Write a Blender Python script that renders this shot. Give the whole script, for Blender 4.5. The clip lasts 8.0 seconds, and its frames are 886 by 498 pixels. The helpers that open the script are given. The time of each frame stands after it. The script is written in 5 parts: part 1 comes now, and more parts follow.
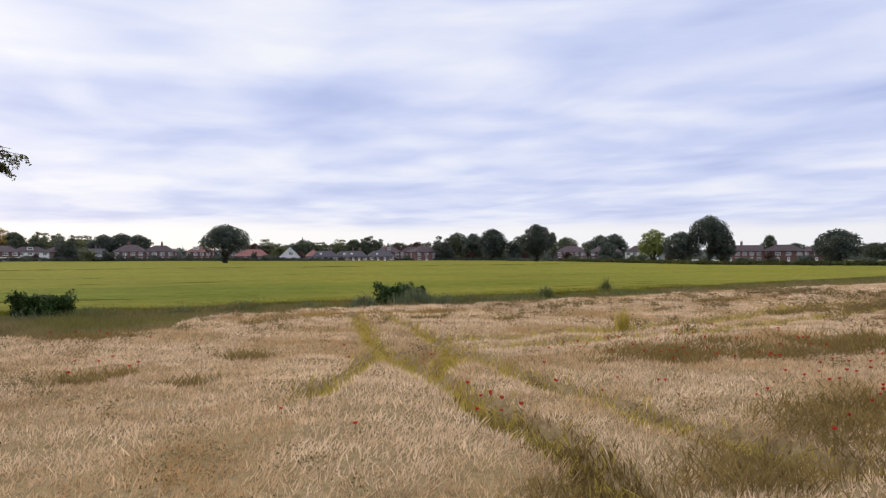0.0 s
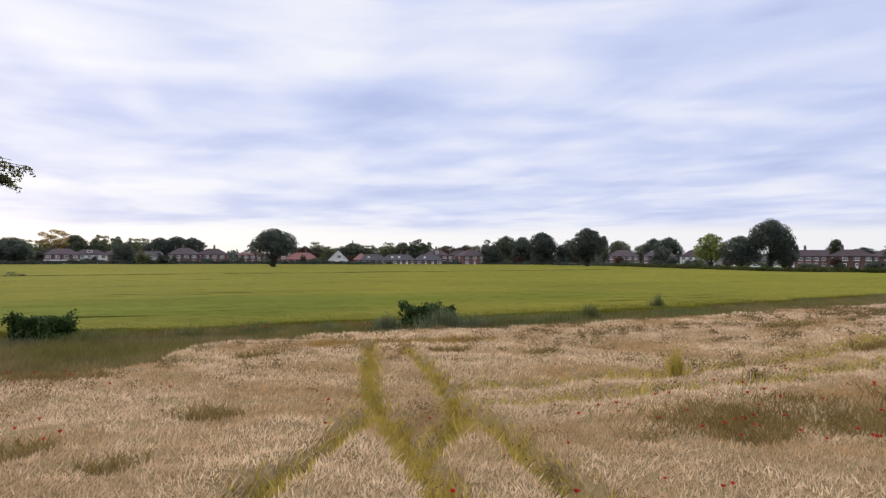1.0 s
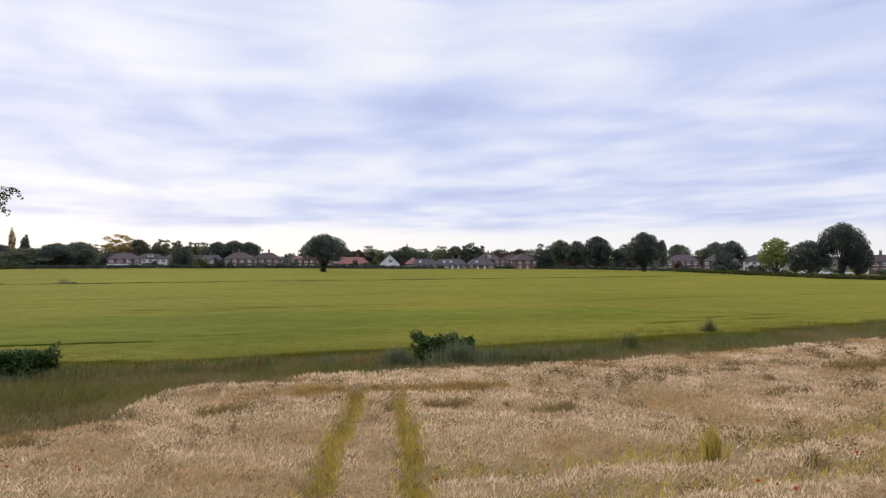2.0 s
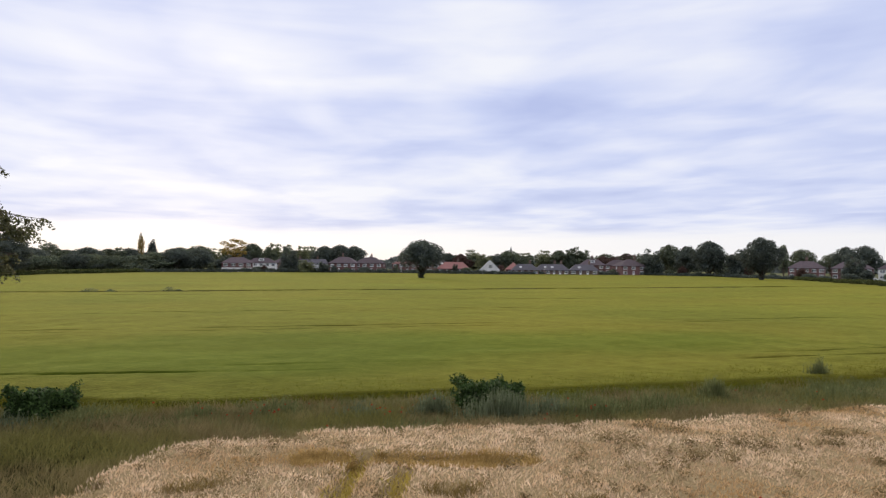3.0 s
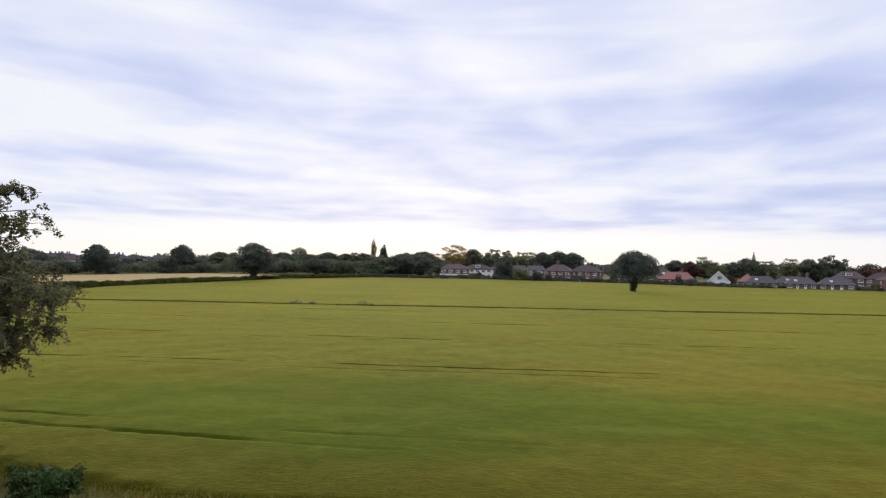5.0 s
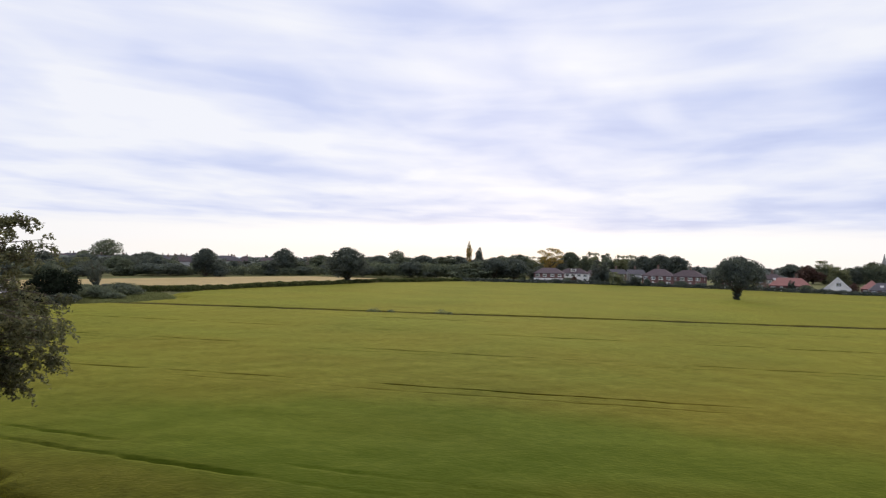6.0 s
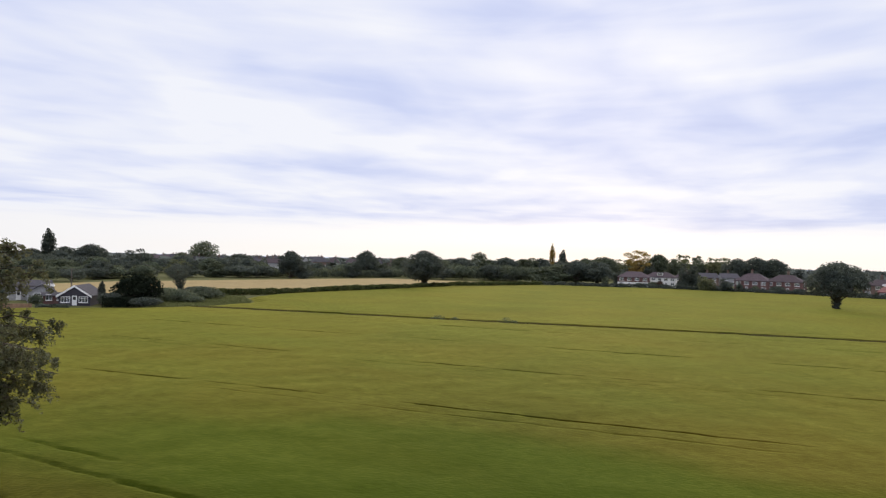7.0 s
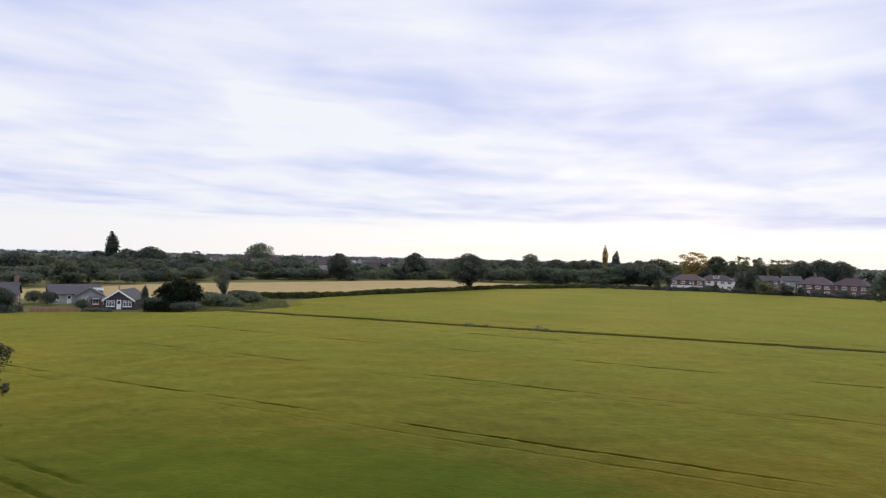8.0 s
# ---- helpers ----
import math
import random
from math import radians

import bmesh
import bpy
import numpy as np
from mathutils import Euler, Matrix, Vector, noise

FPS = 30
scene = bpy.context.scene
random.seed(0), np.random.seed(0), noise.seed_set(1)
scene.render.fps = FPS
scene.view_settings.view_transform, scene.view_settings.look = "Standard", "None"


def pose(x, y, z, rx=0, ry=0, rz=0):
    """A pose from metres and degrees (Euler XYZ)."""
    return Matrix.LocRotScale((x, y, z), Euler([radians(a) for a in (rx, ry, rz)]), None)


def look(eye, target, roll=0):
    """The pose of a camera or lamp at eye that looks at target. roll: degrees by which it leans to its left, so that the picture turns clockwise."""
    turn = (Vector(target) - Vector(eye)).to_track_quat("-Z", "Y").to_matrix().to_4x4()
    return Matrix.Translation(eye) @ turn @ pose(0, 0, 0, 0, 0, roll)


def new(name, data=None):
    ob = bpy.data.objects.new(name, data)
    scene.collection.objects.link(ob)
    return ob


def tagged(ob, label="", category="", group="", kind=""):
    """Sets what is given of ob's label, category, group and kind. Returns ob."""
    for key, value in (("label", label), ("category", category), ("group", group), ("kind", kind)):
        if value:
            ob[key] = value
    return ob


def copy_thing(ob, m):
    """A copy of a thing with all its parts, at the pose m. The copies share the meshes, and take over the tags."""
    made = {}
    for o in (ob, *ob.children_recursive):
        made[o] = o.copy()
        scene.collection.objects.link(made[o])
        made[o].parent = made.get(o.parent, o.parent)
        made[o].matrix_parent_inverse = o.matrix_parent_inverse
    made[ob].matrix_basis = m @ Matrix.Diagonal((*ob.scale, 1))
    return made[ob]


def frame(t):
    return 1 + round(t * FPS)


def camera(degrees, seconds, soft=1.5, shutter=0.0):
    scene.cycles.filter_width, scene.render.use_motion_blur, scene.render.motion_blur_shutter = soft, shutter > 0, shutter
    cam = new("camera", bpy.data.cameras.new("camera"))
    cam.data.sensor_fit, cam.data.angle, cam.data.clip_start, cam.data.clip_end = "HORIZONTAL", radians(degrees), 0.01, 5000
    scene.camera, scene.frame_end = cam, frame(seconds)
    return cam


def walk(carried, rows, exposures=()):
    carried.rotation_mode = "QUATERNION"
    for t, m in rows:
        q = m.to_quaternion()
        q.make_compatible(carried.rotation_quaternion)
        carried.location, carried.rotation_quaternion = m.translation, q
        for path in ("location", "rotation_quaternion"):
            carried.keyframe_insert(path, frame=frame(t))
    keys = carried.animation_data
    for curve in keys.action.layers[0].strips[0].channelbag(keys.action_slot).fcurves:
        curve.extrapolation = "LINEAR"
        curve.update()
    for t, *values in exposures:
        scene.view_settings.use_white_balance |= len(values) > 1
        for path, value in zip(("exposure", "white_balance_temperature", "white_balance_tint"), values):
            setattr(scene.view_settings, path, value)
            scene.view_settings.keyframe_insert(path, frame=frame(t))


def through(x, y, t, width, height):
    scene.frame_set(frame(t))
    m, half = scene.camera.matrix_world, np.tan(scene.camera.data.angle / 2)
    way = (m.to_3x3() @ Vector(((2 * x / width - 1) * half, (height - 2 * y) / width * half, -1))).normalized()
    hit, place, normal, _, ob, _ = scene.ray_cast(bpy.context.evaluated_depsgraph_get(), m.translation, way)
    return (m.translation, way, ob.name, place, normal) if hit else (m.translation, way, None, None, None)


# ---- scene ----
cam = camera(66.33, 8.0, soft=1.25)
PATH = [
    (0, (-0.268, 7.454, 3.241), (-3.990, 16.735, 3.325), -0.02),
    (0.5, (-0.521, 9.201, 3.575), (-4.500, 18.375, 3.675), 0.05),
    (1, (-0.638, 11.018, 4.012), (-5.037, 19.997, 4.127), 0.17),
    (2.5, (-0.389, 17.219, 5.840), (-6.053, 25.459, 5.994), 0.25),
    (3, (-0.199, 19.556, 6.573), (-6.600, 27.238, 6.737), 0.45),
    (3.5, (-0.008, 22.007, 7.340), (-7.054, 29.101, 7.506), 0.74),
    (4, (0.154, 24.544, 8.124), (-7.470, 31.014, 8.284), 0.79),
    (4.5, (0.258, 27.139, 8.909), (-7.881, 32.948, 9.057), 0.99),
    (6, (0.021, 35.012, 11.148), (-9.240, 38.782, 11.269), 1.24),
    (6.5, (-0.271, 37.616, 11.837), (-9.763, 40.761, 11.939), 1.31),
    (7, (-0.661, 40.216, 12.501), (-10.337, 42.738, 12.596), 1.36),
    (7.5, (-1.123, 42.841, 13.153), (-10.910, 44.893, 13.237), 1.35),
    (8, (-1.618, 45.545, 13.815), (-11.473, 47.235, 13.886), 1.33),
]
walk(cam, [(t, look(eye, target, roll)) for t, eye, target, roll in PATH])

# world, sun and sky -------------------------------------------------------
OVERHEAD = 2.95
SUN_AZ, SUN_EL = 62.0, 15.0      # degrees: azimuth left of +y, elevation
world = bpy.data.worlds.new("world")
scene.world = world
world.use_nodes = True


class Net:
    """Short hand for node trees."""

    def __init__(self, tree):
        self.t = tree
        tree.nodes.clear()

    def n(self, kind):
        return self.t.nodes.new(kind)

    def put(self, socket, value):
        if isinstance(value, bpy.types.NodeSocket):
            self.t.links.new(value, socket)
        else:
            socket.default_value = value

    def math(self, op, a, b=0.0, c=0.0, clamp=False):
        m = self.n("ShaderNodeMath")
        m.operation, m.use_clamp = op, clamp
        for s, v in zip(m.inputs, (a, b, c)):
            self.put(s, v)
        return m.outputs[0]

    def mix(self, fac, a, b, mode="MIX"):
        m = self.n("ShaderNodeMix")
        m.data_type, m.blend_type = "RGBA", mode
        self.put(m.inputs["Factor"], fac)
        self.put(m.inputs[6], a)
        self.put(m.inputs[7], b)
        return m.outputs[2]

    def ramp(self, fac, stops, smooth=False):
        r = self.n("ShaderNodeValToRGB")
        if smooth:
            r.color_ramp.interpolation = "EASE"
        el = r.color_ramp.elements
        while len(el) < len(stops):
            el.new(0.5)
        for e, (p, c) in zip(el, stops):
            e.position = p
            e.color = c if len(c) == 4 else (*c, 1)
        self.put(r.inputs[0], fac)
        return r.outputs[0]

    def noise(self, vec, scale, detail=3.0, rough=0.55, distort=0.0):
        t = self.n("ShaderNodeTexNoise")
        if vec is not None:
            self.put(t.inputs["Vector"], vec)
        t.inputs["Scale"].default_value = scale
        t.inputs["Detail"].default_value = detail
        t.inputs["Roughness"].default_value = rough
        t.inputs["Distortion"].default_value = distort
        return t.outputs["Fac"]

    def along(self, vec, stretch, way, loc=(0, 0, 0)):
        """Draws a pattern out along one way, given in degrees from x."""
        m = self.n("ShaderNodeMapping")
        m.vector_type = "TEXTURE"
        self.put(m.inputs["Vector"], vec)
        m.inputs["Scale"].default_value = (stretch, 1, 1)
        m.inputs["Rotation"].default_value = (0, 0, radians(way))
        m.inputs["Location"].default_value = loc
        return m.outputs[0]

    def mapped(self, vec, scale=(1, 1, 1), rot=0.0, loc=(0, 0, 0)):
        m = self.n("ShaderNodeMapping")
        self.put(m.inputs["Vector"], vec)
        m.inputs["Scale"].default_value = scale
        m.inputs["Rotation"].default_value = (0, 0, radians(rot))
        m.inputs["Location"].default_value = loc
        return m.outputs[0]


def build_sky():
    k = Net(world.node_tree)
    way = k.n("ShaderNodeTexCoord").outputs["Generated"]
    sep = k.n("ShaderNodeSeparateXYZ")
    k.put(sep.inputs[0], way)
    up = k.math("MAXIMUM", sep.outputs[2], 0.0)
    lift = k.math("ADD", up, 0.045)
    flat = k.n("ShaderNodeCombineXYZ")
    k.put(flat.inputs[0], k.math("DIVIDE", sep.outputs[0], lift))
    k.put(flat.inputs[1], k.math("DIVIDE", sep.outputs[1], lift))
    sheet = flat.outputs[0]
    # soft stratocumulus: broad rolls, puffs, then fine ragged wisps, all drawn out a little down the wind
    rolls = k.noise(k.along(sheet, 1.15, 150, (1.3, 0.4, 0)), 0.50, 2.5, 0.45, 0.3)
    puffs = k.noise(k.along(sheet, 1.25, 146, (3, 1, 0)), 1.15, 3.5, 0.46, 0.4)
    wisps = k.noise(k.along(sheet, 1.4, 141, (7, 2, 0)), 2.4, 3.0, 0.5, 0.3)
    # the layers seen edge on lie level over the whole skyline
    bands = k.noise(k.mapped(way, (1.9, 1.9, 13.0), 0.0, (0.7, 0.2, 0.35)), 1.5, 4.0, 0.5, 0.35)
    body = k.math("ADD", k.math("MULTIPLY", rolls, 0.34), k.math("MULTIPLY", puffs, 0.32))
    body = k.math("ADD", body, k.math("MULTIPLY", wisps, 0.08))
    body = k.math("ADD", body, k.math("MULTIPLY", bands, 0.26))
    # thinner and brighter cloud above the low sun and to its left
    def towards(turned, lift, power):
        dot = k.n("ShaderNodeVectorMath")
        dot.operation = "DOT_PRODUCT"
        k.put(dot.inputs[0], way)
        az = radians(90 + turned)
        dot.inputs[1].default_value = (math.cos(az), math.sin(az), lift)
        return k.math("POWER", k.math("MAXIMUM", dot.outputs["Value"], 0.0), power)

    glow = towards(SUN_AZ, 0.18, 3.0)
    body = k.math("ADD", k.math("SUBTRACT", body, 0.022), k.math("MULTIPLY", towards(SUN_AZ + 26, 0.3, 3.0), 0.085))
    cloud = k.ramp(body, [(0.38, (0.50, 0.57, 0.87)), (0.47, (0.63, 0.695, 0.955)), (0.54, (0.78, 0.82, 1.0)), (0.62, (0.93, 0.945, 1.02))])
    # the clear strip under the cloud base
    edge = k.noise(k.mapped(sheet, (0.25, 0.25, 1)), 1.0, 3.0, 0.5)
    low = k.math("ADD", up, k.math("MULTIPLY", k.math("SUBTRACT", edge, 0.5), 0.03))
    strip = k.ramp(low, [(0.030, (1, 1, 1)), (0.058, (0, 0, 0))], True)
    cream = k.mix(glow, (0.92, 0.92, 0.96, 1), (1.05, 1.03, 1.03, 1))
    # sunset yellow along the skyline below the hidden sun
    yolk = k.math("MULTIPLY", k.ramp(up, [(0.004, (1, 1, 1)), (0.024, (0, 0, 0))], True), k.math("POWER", glow, 2.0))
    cream = k.mix(k.math("MULTIPLY", yolk, 0.22), cream, (1.15, 0.98, 0.66, 1))
    veil = k.ramp(up, [(0.0, (0.5, 0.5, 0.5)), (0.20, (0, 0, 0))], True)
    cloud = k.mix(k.math("MULTIPLY", veil, 0.5), cloud, (0.84, 0.865, 0.98, 1))
    cover = k.mix(strip, cloud, cream)
    # an overcast sky is about three times as bright overhead as low down
    rise = k.n("ShaderNodeMapRange")
    rise.interpolation_type = "SMOOTHSTEP"
    k.put(rise.inputs[0], up)
    for i, value in ((1, 0.40), (2, 0.95), (3, 1.0), (4, OVERHEAD)):
        rise.inputs[i].default_value = value
    high = k.ramp(up, [(0.38, (0, 0, 0)), (0.75, (1, 1, 1))], True)
    cover = k.mix(k.math("MULTIPLY", high, 0.85), cover, (0.79, 0.777, 0.765, 1))
    sky = k.n("ShaderNodeTexSky")
    sky.sky_type, sky.sun_disc = "NISHITA", False
    sky.sun_elevation, sky.sun_rotation = radians(SUN_EL), radians(-SUN_AZ)
    b1, b2 = k.n("ShaderNodeBackground"), k.n("ShaderNodeBackground")
    k.put(b1.inputs[0], sky.outputs[0])
    b1.inputs[1].default_value = 0.05
    k.put(b2.inputs[0], cover)
    k.put(b2.inputs[1], rise.outputs[0])
    m = k.n("ShaderNodeMixShader")
    m.inputs[0].default_value = 0.93
    k.put(m.inputs[1], b1.outputs[0])
    k.put(m.inputs[2], b2.outputs[0])
    k.put(k.n("ShaderNodeOutputWorld").inputs[0], m.outputs[0])


build_sky()
lamp = bpy.data.lights.new("sun", "SUN")
lamp.energy, lamp.angle, lamp.color = 1.3, radians(34), (1.0, 0.84, 0.62)
sun = new("sun", lamp)
_az = radians(90 + SUN_AZ)
sun.matrix_basis = look((100 * math.cos(_az), 100 * math.sin(_az), 100 * math.tan(radians(SUN_EL))), (0, 0, 0))


# materials ----------------------------------------------------------------
def surface(name, dark, light, scale=4.0, rough=0.85, bump=0.0, bump_scale=30.0, blotch=0.25, blotch_scale=0.3,
            island=0.0, per_object=0.0, translucent=0.0, spec=0.12, metal=0.0, stretch=(1, 1, 1), rot=0.0, third=None, third_scale=0.05, third_range=(0.45, 0.62), lush=None, sheen=0.0, through=None):
    """A two-scale surface: grain between two colours, blotches, then a tint that differs from piece to piece."""
    m = bpy.data.materials.new(name)
    m.use_nodes = True
    k = Net(m.node_tree)
    at = k.n("ShaderNodeTexCoord").outputs["Object"] if island or per_object else k.n("ShaderNodeNewGeometry").outputs["Position"]
    at = k.along(at, stretch[0], rot) if rot else k.mapped(at, stretch)
    col = k.mix(k.ramp(k.noise(at, scale, 4.0), [(0.3, (0, 0, 0)), (0.7, (1, 1, 1))]), (*dark, 1), (*light, 1))
    if third:
        f = k.ramp(k.noise(at, third_scale, 3.0, 0.5, 0.4), [(third_range[0], (0, 0, 0)), (third_range[1], (1, 1, 1))])
        col = k.mix(f, col, k.mix(k.noise(at, scale, 4.0), (*[c * 0.85 for c in third], 1), (*[c * 1.15 for c in third], 1)))
    ripe = 1.0
    if lush:
        # a greener stretch of the crop, with a ragged edge
        off = k.mapped(k.n("ShaderNodeTexCoord").outputs["Object"], (1, 1, 0))
        turn = k.n("ShaderNodeVectorRotate")
        k.put(turn.inputs["Vector"], off)
        turn.inputs["Center"].default_value = (-36, 50, 0)
        turn.inputs["Angle"].default_value = radians(-54.5)
        spl = k.n("ShaderNodeSeparateXYZ")
        k.put(spl.inputs[0], turn.outputs[0])
        along = k.math("DIVIDE", k.math("ADD", spl.outputs[0], 36.0), 38.0)
        across = k.math("DIVIDE", k.math("SUBTRACT", spl.outputs[1], 50.0), 13.0)
        far = k.math("ADD", k.math("MULTIPLY", along, along), k.math("MULTIPLY", across, across))
        far = k.math("ADD", far, k.math("MULTIPLY", k.math("SUBTRACT", k.noise(at, 0.06, 3.0), 0.5), 1.6))
        green = k.ramp(far, [(0.2, (0.65, 0.65, 0.65)), (1.1, (0, 0, 0))], True)
        col = k.mix(green, col, (*lush, 1))
        ripe = k.math("SUBTRACT", 1.0, k.math("MULTIPLY", green, 0.42))
    shade = k.math("ADD", 1 - blotch * 0.5, k.math("MULTIPLY", k.noise(at, blotch_scale, 2.0), blotch))
    if island:
        r = k.n("ShaderNodeNewGeometry").outputs["Random Per Island"]
        shade = k.math("MULTIPLY", shade, k.math("ADD", 1 - island * 0.5, k.math("MULTIPLY", r, island)))
    if per_object:
        r = k.n("ShaderNodeObjectInfo").outputs["Random"]
        shade = k.math("MULTIPLY", shade, k.math("ADD", 1 - per_object * 0.5, k.math("MULTIPLY", r, per_object)))
    hsv = k.n("ShaderNodeHueSaturation")
    k.put(hsv.inputs["Color"], col)
    k.put(hsv.inputs["Value"], shade)
    p = k.n("ShaderNodeBsdfPrincipled")
    k.put(p.inputs["Base Color"], hsv.outputs[0])
    p.inputs["Roughness"].default_value = rough
    p.inputs["Specular IOR Level"].default_value = spec
    p.inputs["Metallic"].default_value = metal
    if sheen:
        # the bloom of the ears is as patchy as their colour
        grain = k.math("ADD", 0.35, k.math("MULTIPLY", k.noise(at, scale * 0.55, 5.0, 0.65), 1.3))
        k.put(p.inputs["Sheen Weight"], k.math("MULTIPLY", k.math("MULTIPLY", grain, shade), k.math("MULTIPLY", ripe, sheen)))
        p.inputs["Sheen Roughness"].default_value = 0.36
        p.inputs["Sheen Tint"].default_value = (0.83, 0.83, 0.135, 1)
    if bump:
        b = k.n("ShaderNodeBump")
        b.inputs["Strength"].default_value = bump
        b.inputs["Distance"].default_value = 0.05
        k.put(b.inputs["Height"], k.noise(at, bump_scale, 4.0))
        k.put(p.inputs["Normal"], b.outputs[0])
    out = p.outputs[0]
    if translucent:
        tr = k.n("ShaderNodeBsdfTranslucent")
        k.put(tr.inputs[0], k.mix(1.0, hsv.outputs[0], (*through, 1), "MULTIPLY") if through else hsv.outputs[0])
        mx = k.n("ShaderNodeMixShader")
        mx.inputs[0].default_value = translucent
        k.put(mx.inputs[1], out)
        k.put(mx.inputs[2], tr.outputs[0])
        out = mx.outputs[0]
    k.put(k.n("ShaderNodeOutputMaterial").inputs[0], out)
    return m


def glass(name):
    m = bpy.data.materials.new(name)
    m.use_nodes = True
    p = m.node_tree.nodes["Principled BSDF"]
    p.inputs["Base Color"].default_value = (0.75, 0.8, 0.82, 1)
    p.inputs["Roughness"].default_value = 0.04
    p.inputs["Transmission Weight"].default_value = 0.9
    return m


M_GROUND = surface("rough_grass", (0.055, 0.060, 0.018), (0.095, 0.092, 0.034), 0.4, 0.95, 0.5, 6, 0.4, 0.02)
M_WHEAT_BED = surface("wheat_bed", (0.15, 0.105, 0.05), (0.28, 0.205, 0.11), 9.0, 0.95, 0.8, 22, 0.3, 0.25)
M_WHEAT = surface("ripe_wheat", (0.52, 0.375, 0.228), (0.79, 0.61, 0.43), 1.6, 0.75, 0, 30, 0.45, 0.18, island=0.4, translucent=0.35,
                  third=(0.43, 0.275, 0.125), third_scale=0.26, third_range=(0.46, 0.68), sheen=0.0)
M_TRACK = surface("track_grass", (0.36, 0.285, 0.062), (0.50, 0.385, 0.105), 1.5, 0.9, 0, 30, 0.3, 0.5, island=0.4, translucent=0.45, spec=0.02)
M_HEADLAND = surface("flattened_straw", (0.30, 0.195, 0.068), (0.47, 0.32, 0.12), 1.2, 0.9, 0, 30, 0.3, 0.5, island=0.5, translucent=0.3, spec=0.02)
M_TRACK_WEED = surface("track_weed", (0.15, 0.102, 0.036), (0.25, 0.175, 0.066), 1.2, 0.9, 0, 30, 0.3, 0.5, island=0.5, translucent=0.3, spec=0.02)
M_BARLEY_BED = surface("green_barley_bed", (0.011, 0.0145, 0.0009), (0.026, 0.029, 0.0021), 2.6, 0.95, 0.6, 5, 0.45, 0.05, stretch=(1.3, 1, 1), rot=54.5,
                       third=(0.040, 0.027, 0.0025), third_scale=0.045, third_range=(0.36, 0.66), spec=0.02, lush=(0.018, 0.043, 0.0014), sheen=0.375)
M_BARLEY = surface("green_barley", (0.095, 0.102, 0.010), (0.142, 0.146, 0.014), 0.5, 0.9, 0, 30, 0.22, 0.08, island=0.25, translucent=0.5,
                   third=(0.14, 0.112, 0.014), third_scale=0.045, third_range=(0.36, 0.66), spec=0.02, stretch=(1.5, 1, 1), rot=54.5, lush=(0.072, 0.112, 0.010), sheen=0.12)
M_MARGIN = surface("margin_grass", (0.16, 0.128, 0.056), (0.285, 0.225, 0.108), 0.5, 0.85, 0, 30, 0.3, 0.3, island=0.5, translucent=0.45,
                   third=(0.18, 0.165, 0.052), third_scale=0.22, third_range=(0.45, 0.62), spec=0.02)
M_SAGE = surface("grey_green_weed", (0.105, 0.118, 0.046), (0.185, 0.195, 0.080), 2, 0.8, 0, 30, 0.3, 0.5, island=0.5, translucent=0.4, spec=0.02)
M_SILVER = surface("silvery_weed", (0.105, 0.125, 0.066), (0.19, 0.21, 0.118), 2, 0.8, 0, 30, 0.3, 0.5, island=0.5, translucent=0.4, spec=0.02)
M_WEED = surface("dock_weed", (0.15, 0.110, 0.050), (0.28, 0.205, 0.105), 2, 0.85, 0, 30, 0.3, 0.5, island=0.6, translucent=0.3, spec=0.02)
M_STUBBLE = surface("cut_straw", (0.19, 0.142, 0.062), (0.285, 0.215, 0.102), 0.9, 0.9, 0.5, 9, 0.25, 0.05, stretch=(6.0, 1, 1), rot=123)
M_PATCH = surface("low_patch_weeds", (0.17, 0.120, 0.044), (0.275, 0.195, 0.075), 1.2, 0.85, 0, 30, 0.3, 0.5, island=0.5, translucent=0.4, spec=0.02)
M_DITCH = surface("ditch_grass", (0.085, 0.078, 0.032), (0.14, 0.122, 0.056), 0.8, 0.95, 0.6, 5, 0.4, 0.1)
# pale blue-grey is air haze painted on, not the hills' own colour
M_HILL_HAZED = surface("hazed_hill", (0.40, 0.43, 0.49), (0.46, 0.49, 0.55), 0.004, 1.0, 0, 30, 0.2, 0.002)
M_BARK = surface("bark", (0.05, 0.04, 0.03), (0.12, 0.10, 0.075), 6, 0.95, 0.7, 12, 0.3, 1.0, per_object=0.2)
# dark and mid greens are lifted towards blue to imitate haze over the fields
M_LEAF_DARK = surface("dark_leaves", (0.052, 0.068, 0.066), (0.108, 0.130, 0.112), 0.4, 0.8, 0, 30, 0.4, 0.25, island=0.6, per_object=0.25, translucent=0.5, through=(1.3, 1.12, 0.85), spec=0.12)
M_LEAF_MID = surface("green_leaves", (0.066, 0.086, 0.068), (0.132, 0.158, 0.108), 0.4, 0.8, 0, 30, 0.4, 0.25, island=0.6, per_object=0.3, translucent=0.5, through=(1.3, 1.12, 0.85), spec=0.12)
M_LEAF_PALE = surface("pale_leaves", (0.080, 0.096, 0.058), (0.155, 0.172, 0.098), 0.4, 0.8, 0, 30, 0.4, 0.25, island=0.6, per_object=0.3, translucent=0.5, through=(1.3, 1.12, 0.85), spec=0.1)
M_LEAF_YEW = surface("yew_leaves", (0.008, 0.012, 0.008), (0.020, 0.026, 0.016), 0.6, 0.9, 0, 30, 0.4, 0.25, island=0.6, translucent=0.15, spec=0.02)
M_LEAF_LIGHT = surface("fresh_leaves", (0.14, 0.165, 0.045), (0.24, 0.265, 0.085), 0.4, 0.7, 0, 30, 0.35, 0.25, island=0.6, translucent=0.35)
